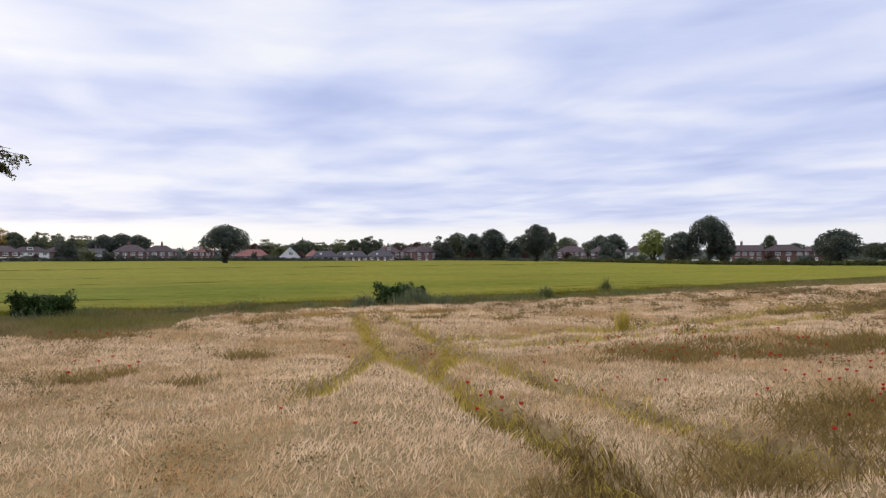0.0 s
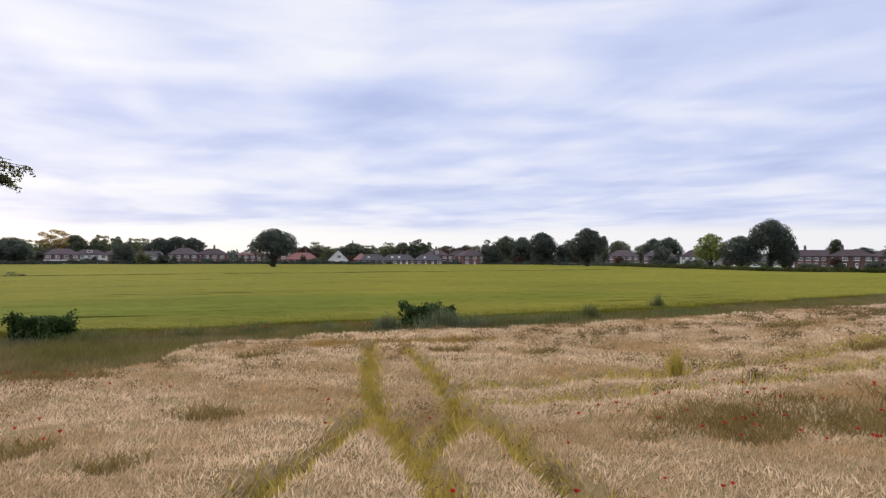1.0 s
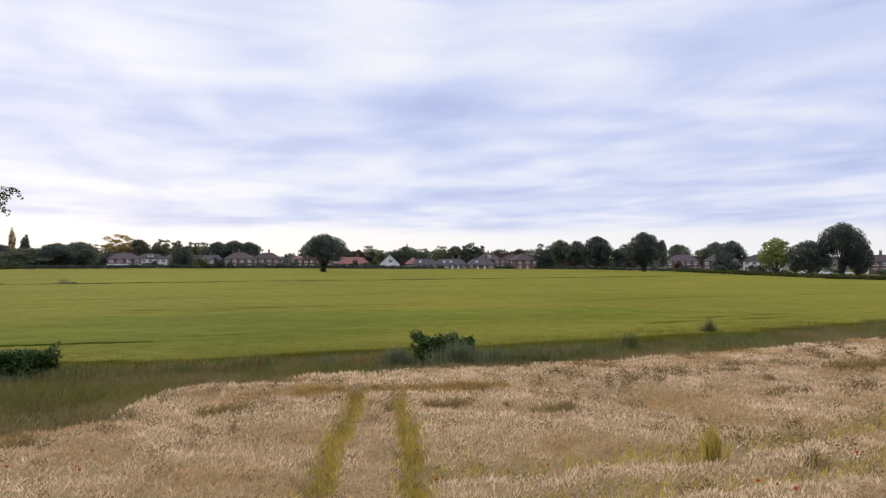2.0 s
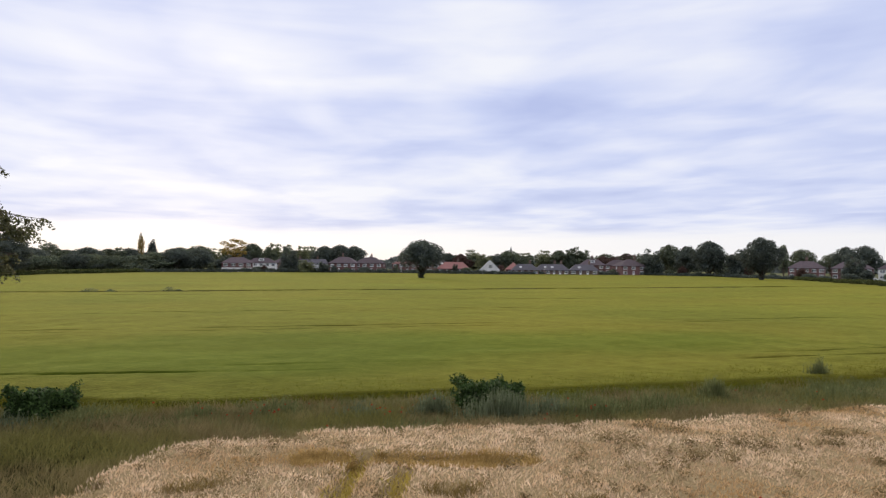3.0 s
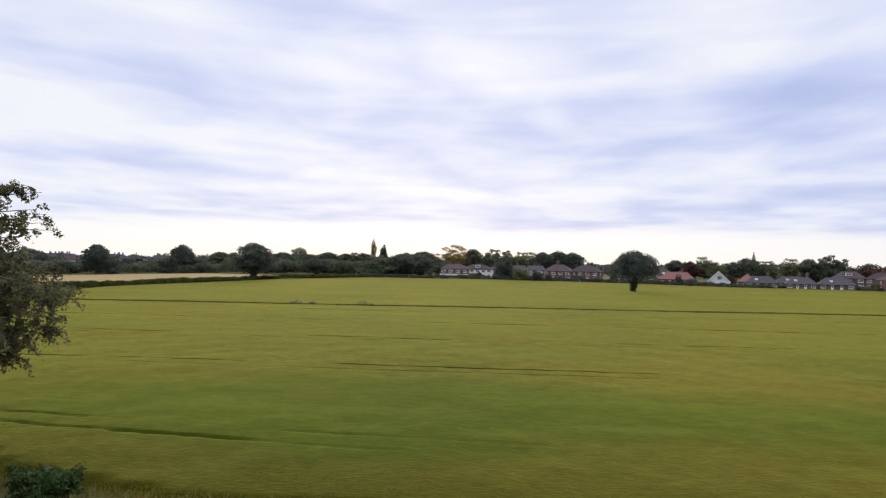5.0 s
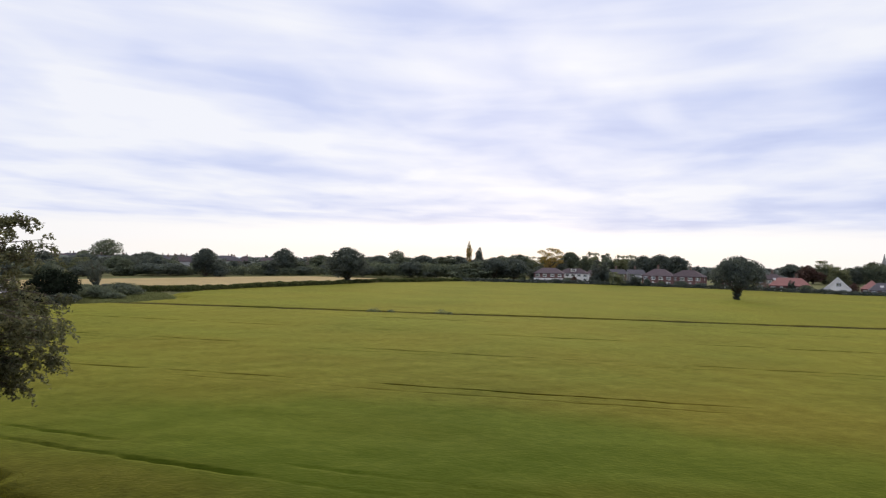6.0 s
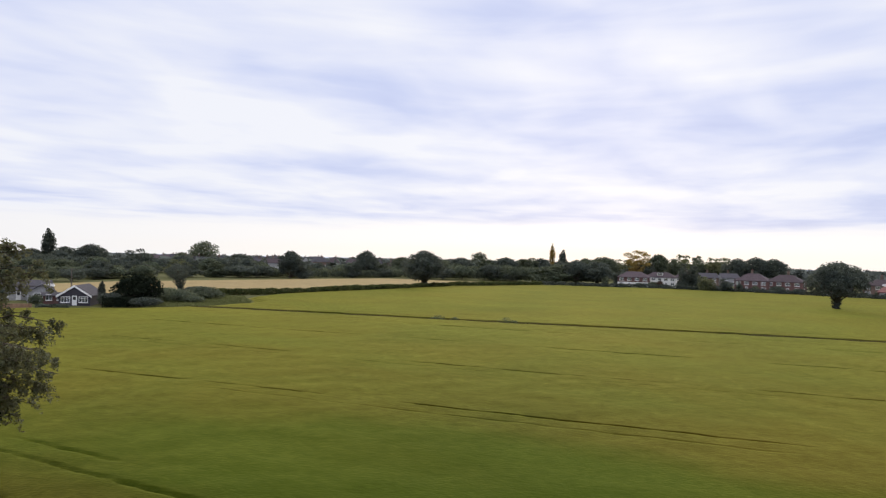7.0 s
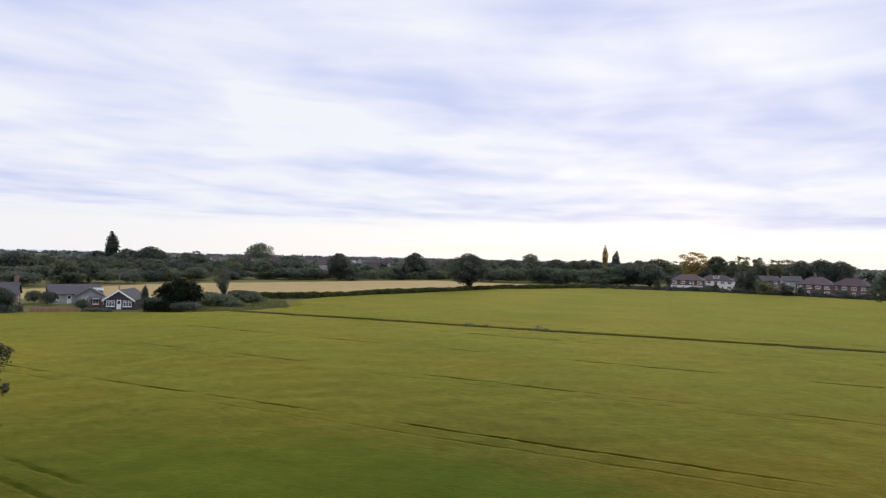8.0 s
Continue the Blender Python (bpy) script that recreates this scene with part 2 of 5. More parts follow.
# poplar and flat conifer: low sun's gold is mixed into the leaf colour
M_LEAF_SUNLIT = surface("sunlit_gold_leaves", (0.17, 0.135, 0.046), (0.31, 0.24, 0.085), 0.4, 0.7, 0, 30, 0.35, 0.25, island=0.6, translucent=0.6, through=(1.3, 1.12, 0.85))
M_LEAF_RED = surface("copper_leaves", (0.055, 0.032, 0.026), (0.10, 0.058, 0.045), 0.4, 0.7, 0, 30, 0.35, 0.25, island=0.6, per_object=0.2, translucent=0.25)
M_LEAF_ASH = surface("ash_leaves", (0.050, 0.060, 0.032), (0.16, 0.17, 0.095), 1.0, 0.6, 0, 30, 0.4, 0.6, island=0.7, translucent=0.5, through=(1.3, 1.12, 0.85), spec=0.3)
M_LEAF_ELDER = surface("elder_leaves", (0.014, 0.030, 0.008), (0.060, 0.098, 0.026), 9.0, 0.6, 0, 30, 0.35, 0.8, island=0.9, translucent=0.25, spec=0.1)
# foliage paled and greyed so that its colour carries the haze of distance
M_LEAF_HAZED = surface("hazed_leaves", (0.080, 0.092, 0.084), (0.130, 0.142, 0.126), 0.05, 0.9, 0, 30, 0.4, 0.02, island=0.5, translucent=0.2)
M_HEDGE = surface("hedge_leaves", (0.040, 0.055, 0.018), (0.095, 0.110, 0.042), 0.5, 0.8, 0, 30, 0.4, 0.3, island=0.6, translucent=0.5, through=(1.3, 1.12, 0.85))
M_PETAL = surface("poppy_petal", (0.30, 0.014, 0.010), (0.46, 0.032, 0.018), 20, 0.6, 0, 30, 0.2, 5, per_object=0.4, translucent=0.4)
M_STEM = surface("poppy_stem", (0.06, 0.09, 0.03), (0.10, 0.14, 0.05), 20, 0.8, per_object=0.2)
M_POD = surface("poppy_heart", (0.012, 0.012, 0.010), (0.03, 0.03, 0.025), 40, 0.7, per_object=0.2)
M_BRICK = surface("red_brick", (0.115, 0.066, 0.062), (0.185, 0.106, 0.098), 3.0, 0.9, 0.5, 14, 0.3, 0.4, per_object=0.3)
M_BRICK_DULL = surface("brown_brick", (0.12, 0.085, 0.07), (0.19, 0.14, 0.115), 3.0, 0.9, 0.5, 14, 0.3, 0.4, per_object=0.3)
M_RENDER = surface("white_render", (0.60, 0.59, 0.57), (0.74, 0.73, 0.71), 2.0, 0.85, 0.2, 40, 0.2, 0.3, per_object=0.1)
M_RENDER_GREY = surface("grey_render", (0.27, 0.27, 0.275), (0.37, 0.37, 0.375), 2.0, 0.85, 0.2, 40, 0.2, 0.3, per_object=0.1)
M_BOARD_DARK = surface("dark_boarding", (0.045, 0.042, 0.055), (0.075, 0.07, 0.085), 2.0, 0.7, 0.4, 8, 0.2, 0.5, stretch=(1, 1, 6), per_object=0.1)
M_TILE_BROWN = surface("brown_roof_tile", (0.050, 0.038, 0.043), (0.084, 0.065, 0.072), 3.0, 0.85, 0.7, 5, 0.35, 0.5, per_object=0.35)
M_TILE_RED = surface("red_roof_tile", (0.145, 0.070, 0.066), (0.215, 0.105, 0.098), 3.0, 0.85, 0.7, 5, 0.3, 0.5, per_object=0.2)
M_TILE_ORANGE = surface("orange_roof_tile", (0.12, 0.066, 0.060), (0.18, 0.098, 0.088), 3.0, 0.85, 0.7, 5, 0.3, 0.5, per_object=0.2)
M_SLATE = surface("grey_roof_tile", (0.041, 0.038, 0.046), (0.070, 0.066, 0.078), 3.0, 0.75, 0.6, 5, 0.3, 0.5, per_object=0.3)
M_WHITE = surface("white_paint", (0.70, 0.70, 0.70), (0.80, 0.80, 0.79), 5.0, 0.5, 0, 30, 0.1, 1.0, per_object=0.05)
# dark fill for windows: the shade of an unlit inside, given as colour
M_DIM_FILL = surface("painted_dim_interior", (0.03, 0.03, 0.035), (0.07, 0.065, 0.065), 1.0, 0.9, per_object=0.5)
M_GLASS = glass("window_glass")
M_WOOD = surface("weathered_wood", (0.11, 0.085, 0.06), (0.22, 0.17, 0.12), 4.0, 0.9, 0.5, 12, 0.3, 0.5, stretch=(1, 1, 0.2), per_object=0.3)
M_FENCE = surface("fence_board", (0.20, 0.12, 0.08), (0.30, 0.19, 0.13), 4.0, 0.9, 0.5, 12, 0.3, 0.5, per_object=0.3)
M_POLE = surface("pole_timber", (0.10, 0.085, 0.07), (0.18, 0.15, 0.125), 5.0, 0.9, 0.4, 20, 0.2, 1.0, per_object=0.1)
M_CAR_WHITE = surface("white_car_paint", (0.62, 0.63, 0.65), (0.72, 0.73, 0.74), 3, 0.3, per_object=0.1, spec=0.6)
M_CAR_DARK = surface("dark_car_paint", (0.03, 0.035, 0.05), (0.06, 0.065, 0.08), 3, 0.3, per_object=0.4, spec=0.6)
M_TYRE = surface("tyre_rubber", (0.02, 0.02, 0.02), (0.035, 0.035, 0.035), 10, 0.9, per_object=0.1)
M_STONE = surface("spire_stone", (0.18, 0.18, 0.18), (0.27, 0.27, 0.26), 1, 0.9, per_object=0.1)


# mesh tools ---------------------------------------------------------------
rng = np.random.default_rng(7)
U2, V2 = np.array((0.5798, 0.8148)), np.array((-0.8148, 0.5798))   # along and across the field edge
P0 = np.array((-18.5, 33.2))


def uv(u, v):
    return P0 + np.multiply.outer(u, U2) + np.multiply.outer(v, V2)


def to_uv(x, y):
    dx, dy = np.asarray(x) - P0[0], np.asarray(y) - P0[1]
    return dx * U2[0] + dy * U2[1], dx * V2[0] + dy * V2[1]


def mesh_of(name, verts, faces, material, smooth=False):
    """A mesh from an array of points and an array of faces with the same number of corners each."""
    me = bpy.data.meshes.new(name)
    verts, faces = np.asarray(verts, np.float32), np.asarray(faces, np.int32)
    count, corners = faces.shape
    me.vertices.add(len(verts))
    me.vertices.foreach_set("co", verts.ravel())
    me.loops.add(count * corners)
    me.loops.foreach_set("vertex_index", faces.ravel())
    me.polygons.add(count)
    me.polygons.foreach_set("loop_start", np.arange(count, dtype=np.int32) * corners)
    me.update(calc_edges=True)
    if smooth:
        me.polygons.foreach_set("use_smooth", np.ones(count, bool))
    me.materials.append(material)
    return me


def part(name, data, parent, label="", at=None):
    """Links a mesh as one part under a thing or under a part."""
    ob = new(name, data)
    ob.parent = parent
    if at is not None:
        ob.matrix_basis = at
    if label:
        ob["label"] = label
    return ob


def bm_mesh(name, bm, material, smooth=False):
    me = bpy.data.meshes.new(name)
    bm.to_mesh(me)
    bm.free()
    me.materials.append(material)
    if smooth:
        me.polygons.foreach_set("use_smooth", np.ones(len(me.polygons), bool))
    return me


def box(name, x0, x1, y0, y1, z0, z1, material, bevel=0.0):
    bm = bmesh.new()
    bmesh.ops.create_cube(bm, size=1, matrix=Matrix.Translation(((x0 + x1) / 2, (y0 + y1) / 2, (z0 + z1) / 2)) @ Matrix.Diagonal((x1 - x0, y1 - y0, z1 - z0, 1)))
    if bevel:
        bmesh.ops.bevel(bm, geom=bm.edges[:], offset=bevel, segments=1, affect="EDGES")
    return bm_mesh(name, bm, material)


def poly_mesh(name, verts, faces, material):
    me = bpy.data.meshes.new(name)
    me.from_pydata([tuple(v) for v in verts], [], faces)
    me.materials.append(material)
    return me


def units(n):
    v = rng.normal(size=(n, 3))
    return v / np.linalg.norm(v, axis=1, keepdims=True)


def leaf_cards(centres, normals, sizes, ratio=0.7):
    """Small four-cornered leaves or sprays of leaves round the centres, lying roughly across the normals."""
    n = len(centres)
    nr = normals + units(n) * 0.8
    nr /= np.linalg.norm(nr, axis=1, keepdims=True)
    a = np.cross(nr, units(n))
    a /= np.linalg.norm(a, axis=1, keepdims=True) + 1e-9
    b = np.cross(nr, a)
    s = np.asarray(sizes)[:, None]
    fold = nr * s * 0.18
    pts = np.stack((centres - a * s, centres + b * s * ratio * 0.6 - fold, centres + a * s, centres - b * s * ratio * 0.6 - fold), axis=1)
    return pts.reshape(-1, 3), np.arange(n * 4).reshape(n, 4)


def blades(base, height, width, lean):
    """Upright kite-shaped blades or ears on the base points; lean is the offset of the tip."""
    n = len(base)
    turn = rng.uniform(0, np.pi, n)
    side = np.stack((np.cos(turn), np.sin(turn), np.zeros(n)), 1) * (np.asarray(width)[:, None] * 0.5)
    tip = base + np.concatenate((lean, np.asarray(height)[:, None]), 1)
    mid = base + (tip - base) * 0.6 + np.array((0, 0, 0.03)) * np.asarray(height)[:, None]
    pts = np.stack((base, mid + side, tip, mid - side), 1)
    return pts.reshape(-1, 3), np.arange(n * 4).reshape(n, 4)


def tube(path, radii, sides=7):
    path = np.asarray(path, float)
    n = len(path)
    d = np.gradient(path, axis=0)
    d /= np.linalg.norm(d, axis=1, keepdims=True) + 1e-9
    ref = np.where(np.abs(d[:, 2:3]) > 0.9, np.array([[1.0, 0, 0]]), np.array([[0, 0, 1.0]]))
    a = np.cross(d, ref)
    a /= np.linalg.norm(a, axis=1, keepdims=True)
    b = np.cross(d, a)
    ang = np.linspace(0, 2 * np.pi, sides, endpoint=False)
    ring = a[:, None] * np.cos(ang)[None, :, None] + b[:, None] * np.sin(ang)[None, :, None]
    v = path[:, None] + ring * np.asarray(radii)[:, None, None]
    i = np.arange(n - 1)[:, None] * sides
    j = np.arange(sides)[None]
    q = np.stack((i + j, i + (j + 1) % sides, i + sides + (j + 1) % sides, i + sides + j), -1)
    return v.reshape(-1, 3), q.reshape(-1, 4)


def joined(pieces):
    vs, fs, k = [], [], 0
    for v, f in pieces:
        vs.append(v)
        fs.append(f + k)
        k += len(v)
    return np.concatenate(vs), np.concatenate(fs)


def lattice(seed, cell, x, y):
    """Smooth value noise, 0 to 1, on arrays."""
    g = np.random.default_rng(seed).random((64, 64))
    fx, fy = np.asarray(x) / cell, np.asarray(y) / cell
    ix, iy = np.floor(fx).astype(int), np.floor(fy).astype(int)
    tx, ty = fx - ix, fy - iy
    tx, ty = tx * tx * (3 - 2 * tx), ty * ty * (3 - 2 * ty)
    ix0, ix1, iy0, iy1 = ix % 64, (ix + 1) % 64, iy % 64, (iy + 1) % 64
    return (g[ix0, iy0] * (1 - tx) + g[ix1, iy0] * tx) * (1 - ty) + (g[ix0, iy1] * (1 - tx) + g[ix1, iy1] * tx) * ty


def inside(poly, x, y):
    x, y = np.asarray(x), np.asarray(y)
    hit = np.zeros(x.shape, bool)
    n = len(poly)
    for i in range(n):
        (x0, y0), (x1, y1) = poly[i], poly[(i + 1) % n]
        if y0 == y1:
            continue
        c = (y0 > y) != (y1 > y)
        hit ^= c & (x < (x1 - x0) * (y - y0) / (y1 - y0) + x0)
    return hit


def near_line(line, x, y):
    """Distance to a line of points."""
    best = np.full(np.shape(x), 1e9)
    for (x0, y0), (x1, y1) in zip(line, line[1:]):
        dx, dy = x1 - x0, y1 - y0
        t = np.clip(((x - x0) * dx + (y - y0) * dy) / (dx * dx + dy * dy), 0, 1)
        best = np.minimum(best, np.hypot(x - x0 - t * dx, y - y0 - t * dy))
    return best


def smoothstep(a, b, x):
    t = np.clip((x - a) / (b - a), 0, 1)
    return t * t * (3 - 2 * t)


# ground and fields ---------------------------------------------------------
def sheet(name, us, vs, keep, height, material, edge=-0.06):
    """A crop's top as a sheet over the field's own lengthways and crossways steps, turned down to the soil at its rim."""
    uu, vv = np.meshgrid(us, vs, indexing="ij")
    xy = uv(uu, vv)
    cu, cv = (us[:-1] + us[1:]) / 2, (vs[:-1] + vs[1:]) / 2
    cxy = uv(*np.meshgrid(cu, cv, indexing="ij"))
    ok = keep(cxy[..., 0], cxy[..., 1])
    full = np.zeros(uu.shape, int)
    for a in (slice(0, -1), slice(1, None)):
        for b in (slice(0, -1), slice(1, None)):
            full[a, b] += ok
    z = np.where(full == 4, height(xy[..., 0], xy[..., 1], uu, vv), edge)
    idx = np.arange(uu.size).reshape(uu.shape)
    q = np.stack((idx[:-1, :-1], idx[1:, :-1], idx[1:, 1:], idx[:-1, 1:]), -1)[ok]
    used = np.unique(q)
    back = np.zeros(uu.size, int)
    back[used] = np.arange(len(used))
    pts = np.concatenate((xy.reshape(-1, 2), z.reshape(-1, 1)), 1)[used]
    return new(name, mesh_of(name, pts, back[q], material, True))


def fall(d):
    """The land sinks gently towards the far plain."""
    return -0.0085 * max(0.0, d - 700.0)


def build_ground():
    r = np.concatenate(([0], np.geomspace(20, 4600, 40)))
    a = np.linspace(0, 2 * np.pi, 73)[:-1]
    pts = [(0, 0, 0)] + [(-60 + q * math.cos(b), 60 + q * math.sin(b), fall(q)) for q in r[1:] for b in a]
    faces = [(0, 1 + j, 1 + (j + 1) % 72) for j in range(72)]
    for i in range(len(r) - 2):
        for j in range(72):
            s = 1 + i * 72
            faces.append((s + j, s + 72 + j, s + 72 + (j + 1) % 72, s + (j + 1) % 72))
    tagged(new("ground", poly_mesh("ground", pts, faces, M_GROUND)), "rough dull green grassland under and beyond the fields", "ground", kind="structure")


build_ground()

TREE_AT = (-36.0, 23.0)
GREEN = [(-33.3, 28.7), (-27.3, 33.4), (-21.4, 41.2), (-16.2, 46.6), (-7, 59.5), (4, 80), (20, 107), (50, 152), (62, 192), (45, 205), (20, 204), (-2, 210), (-30, 250),
         (-60, 292), (-98, 318), (-130, 316), (-155, 296), (-178, 268), (-205, 254), (-238, 232), (-262, 206), (-279, 172), (-282, 158), (-263, 114), (-235, 82),
         (-204, 46), (-186, 36), (-167, 38), (-156, 29), (-150, 17), (-149, -6), (-144, -17), (-134, -36), (-110, -40), (-60, -5), (-50, 8), (-43, 22)]
# wheel lines of the green crop: place across the field, depth, and whether it swings round the corner like the first bout
WHEELS = ((18.4, 0.8, True), (16.2, 0.65, True), (39.9, 0.5, False), (37.6, 0.12, False), (59.9, 0.3, False), (57.7, 0.1, False), (79.6, 0.45, False), (98.6, 0.25, False))


def ditch_line(u):
    """The strip through the barley runs a little askew to the wheel lines."""
    return 112.4 + 0.075 * np.clip(u, -126, 140)


def tram_dip(u, v):
    dip = np.zeros(np.shape(v))
    for c, deep, swing in WHEELS:
        off = v - c + (0.105 * np.clip(u + 10, -16, 12) + 0.03 * np.clip(u - 2, 0, 30) if swing else 0.0)
        dip = np.maximum(dip, deep * (1 - smoothstep(0.08, 0.22 if c < 60 else 0.30, np.abs(off))))
    return dip


def green_here(x, y):
    return inside(GREEN, x, y) & (np.hypot(x - TREE_AT[0], y - TREE_AT[1]) > 4.5)


def green_top(x, y, u, v):
    worn = lattice(5, 9.0, u, v * 3)
    trough = (1 - smoothstep(0.9, 1.5, np.abs(v - ditch_line(u)))) * (u > -126)
    z = 0.50 + 0.10 * (lattice(1, 2.2, u, v) - 0.5) + 0.10 * (lattice(2, 9.0, u * 0.4, v) - 0.5)
    return z * (1 - trough) - 0.04 * trough - 0.30 * tram_dip(u, v) * smoothstep(0.25, 0.65, worn) * (0.25 + 0.75 * smoothstep(0.35, 0.6, lattice(16, 1.1, u, v * 4)))


vs = [7.0]
while vs[-1] < 300:
    vs.append(vs[-1] + (0.8 if vs[-1] < 60 else 1.4 if vs[-1] < 120 else 3.0))
lines = [c for c, deep, swing in WHEELS if not swing]
vs = [v for v in vs if min(abs(v - c) for c in lines) > 0.5 and not 13 < v < 22.5 and not 100.5 < v < 124]
vs = np.array(sorted(vs + list(np.arange(101, 124, 0.5)) + list(np.arange(13, 22.5, 0.2)) + [c + o for c in lines for o in (-0.34, -0.22, -0.13, -0.05, 0.05, 0.13, 0.22, 0.34)]))
us = np.concatenate((np.arange(-190, -60, 1.0), np.arange(-60, 45, 0.6), np.arange(45, 120, 1.0), np.arange(120, 420, 3.0)))
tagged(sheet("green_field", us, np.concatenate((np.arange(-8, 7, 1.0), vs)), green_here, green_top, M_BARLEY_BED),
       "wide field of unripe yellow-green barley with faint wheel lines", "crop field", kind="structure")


def build_ditch():
    u = np.arange(-126, 330, 2.0)
    prof = [(-1.6, 0.02), (-0.5, 0.07), (0, 0.09), (0.6, 0.08), (1.7, 0.02)]
    pts, n = [], len(prof)
    for i, a in enumerate(u):
        for dv, z in prof:
            p = uv(a, ditch_line(a) + dv)
            pts.append((p[0], p[1], z + 0.015 * math.sin(a * 1.7 + dv)))
    faces = [(i * n + j, (i + 1) * n + j, (i + 1) * n + j + 1, i * n + j + 1) for i in range(len(u) - 1) for j in range(n - 1)]
    tagged(new("field_ditch", poly_mesh("field_ditch", pts, faces, M_DITCH)), "narrow dark grassy strip dividing the barley field", "field strip", kind="structure")


build_ditch()

HEADLAND = [(-16.2, 32.8), (-14.7, 34.0), (-13.2, 35.2), (-11.4, 36.6)]
TRACKS = [[(-15.5, 34.3), (-13.3, 31.2), (-11.0, 27.4), (-9.4, 25.0), (-8.2, 23.8), (-7.2, 22.6), (-6.2, 21.4), (-5.3, 20.3), (-4.2, 19.0), (-3.3, 18.0), (-2.4, 17.2), (-2.0, 16.5), (-1.2, 15.2), (0.5, 13), (3, 10)],
          [(-13.4, 33.7), (-12.6, 32.5), (-11.2, 31.0), (-9.7, 28.9), (-8.1, 26.6), (-6.8, 25.0), (-5.6, 23.8), (-4.4, 22.2), (-3.3, 21.1), (-2.2, 20.2), (-1.3, 19.2), (-0.2, 18.5), (0.7, 18.0), (3, 16.8), (6, 15.5)],
          [(-8.9, 24.4), (-8.3, 22.1), (-7.9, 20.4), (-7.4, 18.6)], [(-7.2, 25.2), (-6.5, 23.2), (-6.1, 21.3)]]
FAINT = [[(-8.4, 27.4), (-6.0, 29.6), (-3.2, 32.4), (-0.2, 37.0), (3.5, 45.0), (8, 52)], [(-7.2, 25.6), (-4.4, 28.2), (-1.4, 31.2), (1.7, 36.0), (8, 47)]]
PATCHES = [(-1.2, 26.6, 2.6, 1.5), (1.2, 27.6, 2.2, 1.3), (3.6, 30.6, 3.0, 1.5), (3.4, 42.6, 2.6, 0.9), (8, 47.5, 5, 1.2), (0.2, 50, 2.2, 0.7), (3.6, 16.4, 3.6, 1.8), (0.4, 17.2, 2.0, 1.0), (1.8, 20.8, 2.4, 1.0), (-1.4, 14.8, 1.8, 0.8), (4.5, 22.0, 2.2, 0.9),
           (-12.6, 18.0, 0.9, 0.6), (-10.4, 18.4, 0.6, 0.4), (-18.9, 23.2, 1.4, 0.7), (-11.6, 22.1, 0.7, 0.4), (-11.2, 33.6, 0.9, 0.5), (-8.4, 34.6, 0.7, 0.4), (-16.5, 29.0, 0.8, 0.5)]   # weedy hollows: x, y, half length, half width
WHEAT = [(-19.1, 34.7), (-21.5, 31.4), (-20.5, 29.0), (-18.9, 26.8), (-19.4, 25.0), (-21.4, 22.8), (-24, 19), (-25, 10), (-25, -12), (34, -12), (75, 75), (75, 165), (14.3, 80.3), (1.1, 63.0), (-7.8, 47.6)]


def some(where, rule, x, y):
    """A rule worked out only where it can differ from 0."""
    x, y = np.atleast_1d(x).astype(float), np.atleast_1d(y).astype(float)
    out = np.zeros(x.shape)
    out[where(x, y)] = rule(x[where(x, y)], y[where(x, y)])
    return out


def patch_at(x, y):
    best = np.zeros(np.shape(x))
    for px, py, a, b in PATCHES:
        def one(x, y):
            du, dv = (x - px) * U2[0] + (y - py) * U2[1], (x - px) * V2[0] + (y - py) * V2[1]
            return 1 - smoothstep(0.35, 1.3, np.hypot(du / a, dv / b) + 0.7 * (lattice(9, 1.0, x, y) - 0.5))
        best = np.maximum(best, some(lambda x, y: np.hypot(x - px, y - py) < 1.7 * a, one, x, y).reshape(np.shape(x)))
    return best


def track_at(x, y):
    d = np.full(np.shape(x), 1e9)
    for line, wide in zip(TRACKS, (0.02, 0.04, -0.04, 0.0)):
        d = np.minimum(d, near_line(line, x, y) - wide - 0.16 * smoothstep(-22, -18, -y))
    d = d + 0.26 * (lattice(11, 0.5, x, y) - 0.5)
    return 1 - smoothstep(0.16, 0.38, d)


def headland_at(x, y):
    """The flattened golden strip where the wheel tracks end."""
    def rule(x, y):
        return 1 - smoothstep(0.25, 0.75, near_line(HEADLAND, x, y) + 0.5 * (lattice(13, 0.8, x, y) - 0.5))
    return some(lambda x, y: (x < -10) & (y > 31) & (y < 41), rule, x, y).reshape(np.shape(x))


def fringe_at(x, y):
    """1 at the ragged western rim of the wheat, where the margin's grass grows into it, 0 inside."""
    def rule(x, y):
        return 1 - smoothstep(0.1, 1.2, near_line(WHEAT[:7], x, y) + 1.6 * (lattice(14, 1.3, x, y) - 0.5))
    return some(lambda x, y: (x < -14) & (x > -28) & (y < 34.5), rule, x, y).reshape(np.shape(x))


def faint_at(x, y):
    d = np.minimum(near_line(FAINT[0], x, y), near_line(FAINT[1], x, y)) + 0.6 * (lattice(12, 0.9, x, y) - 0.5)
    return 1 - smoothstep(0.2, 0.7, d)


def wheat_top(x, y, u=0, v=0):
    z = 0.58 + 0.12 * (lattice(3, 1.6, x, y) - 0.5) + 0.12 * (lattice(4, 0.6, x, y) - 0.5) + 0.10 * (lattice(6, 7.0, x, y) - 0.5)
    return z - 0.40 * track_at(x, y) - 0.14 * faint_at(x, y) - 0.12 * patch_at(x, y) - 0.22 * headland_at(x, y) - 0.15 * fringe_at(x, y)


def wheat_here(x, y):
    return inside(WHEAT, x, y)


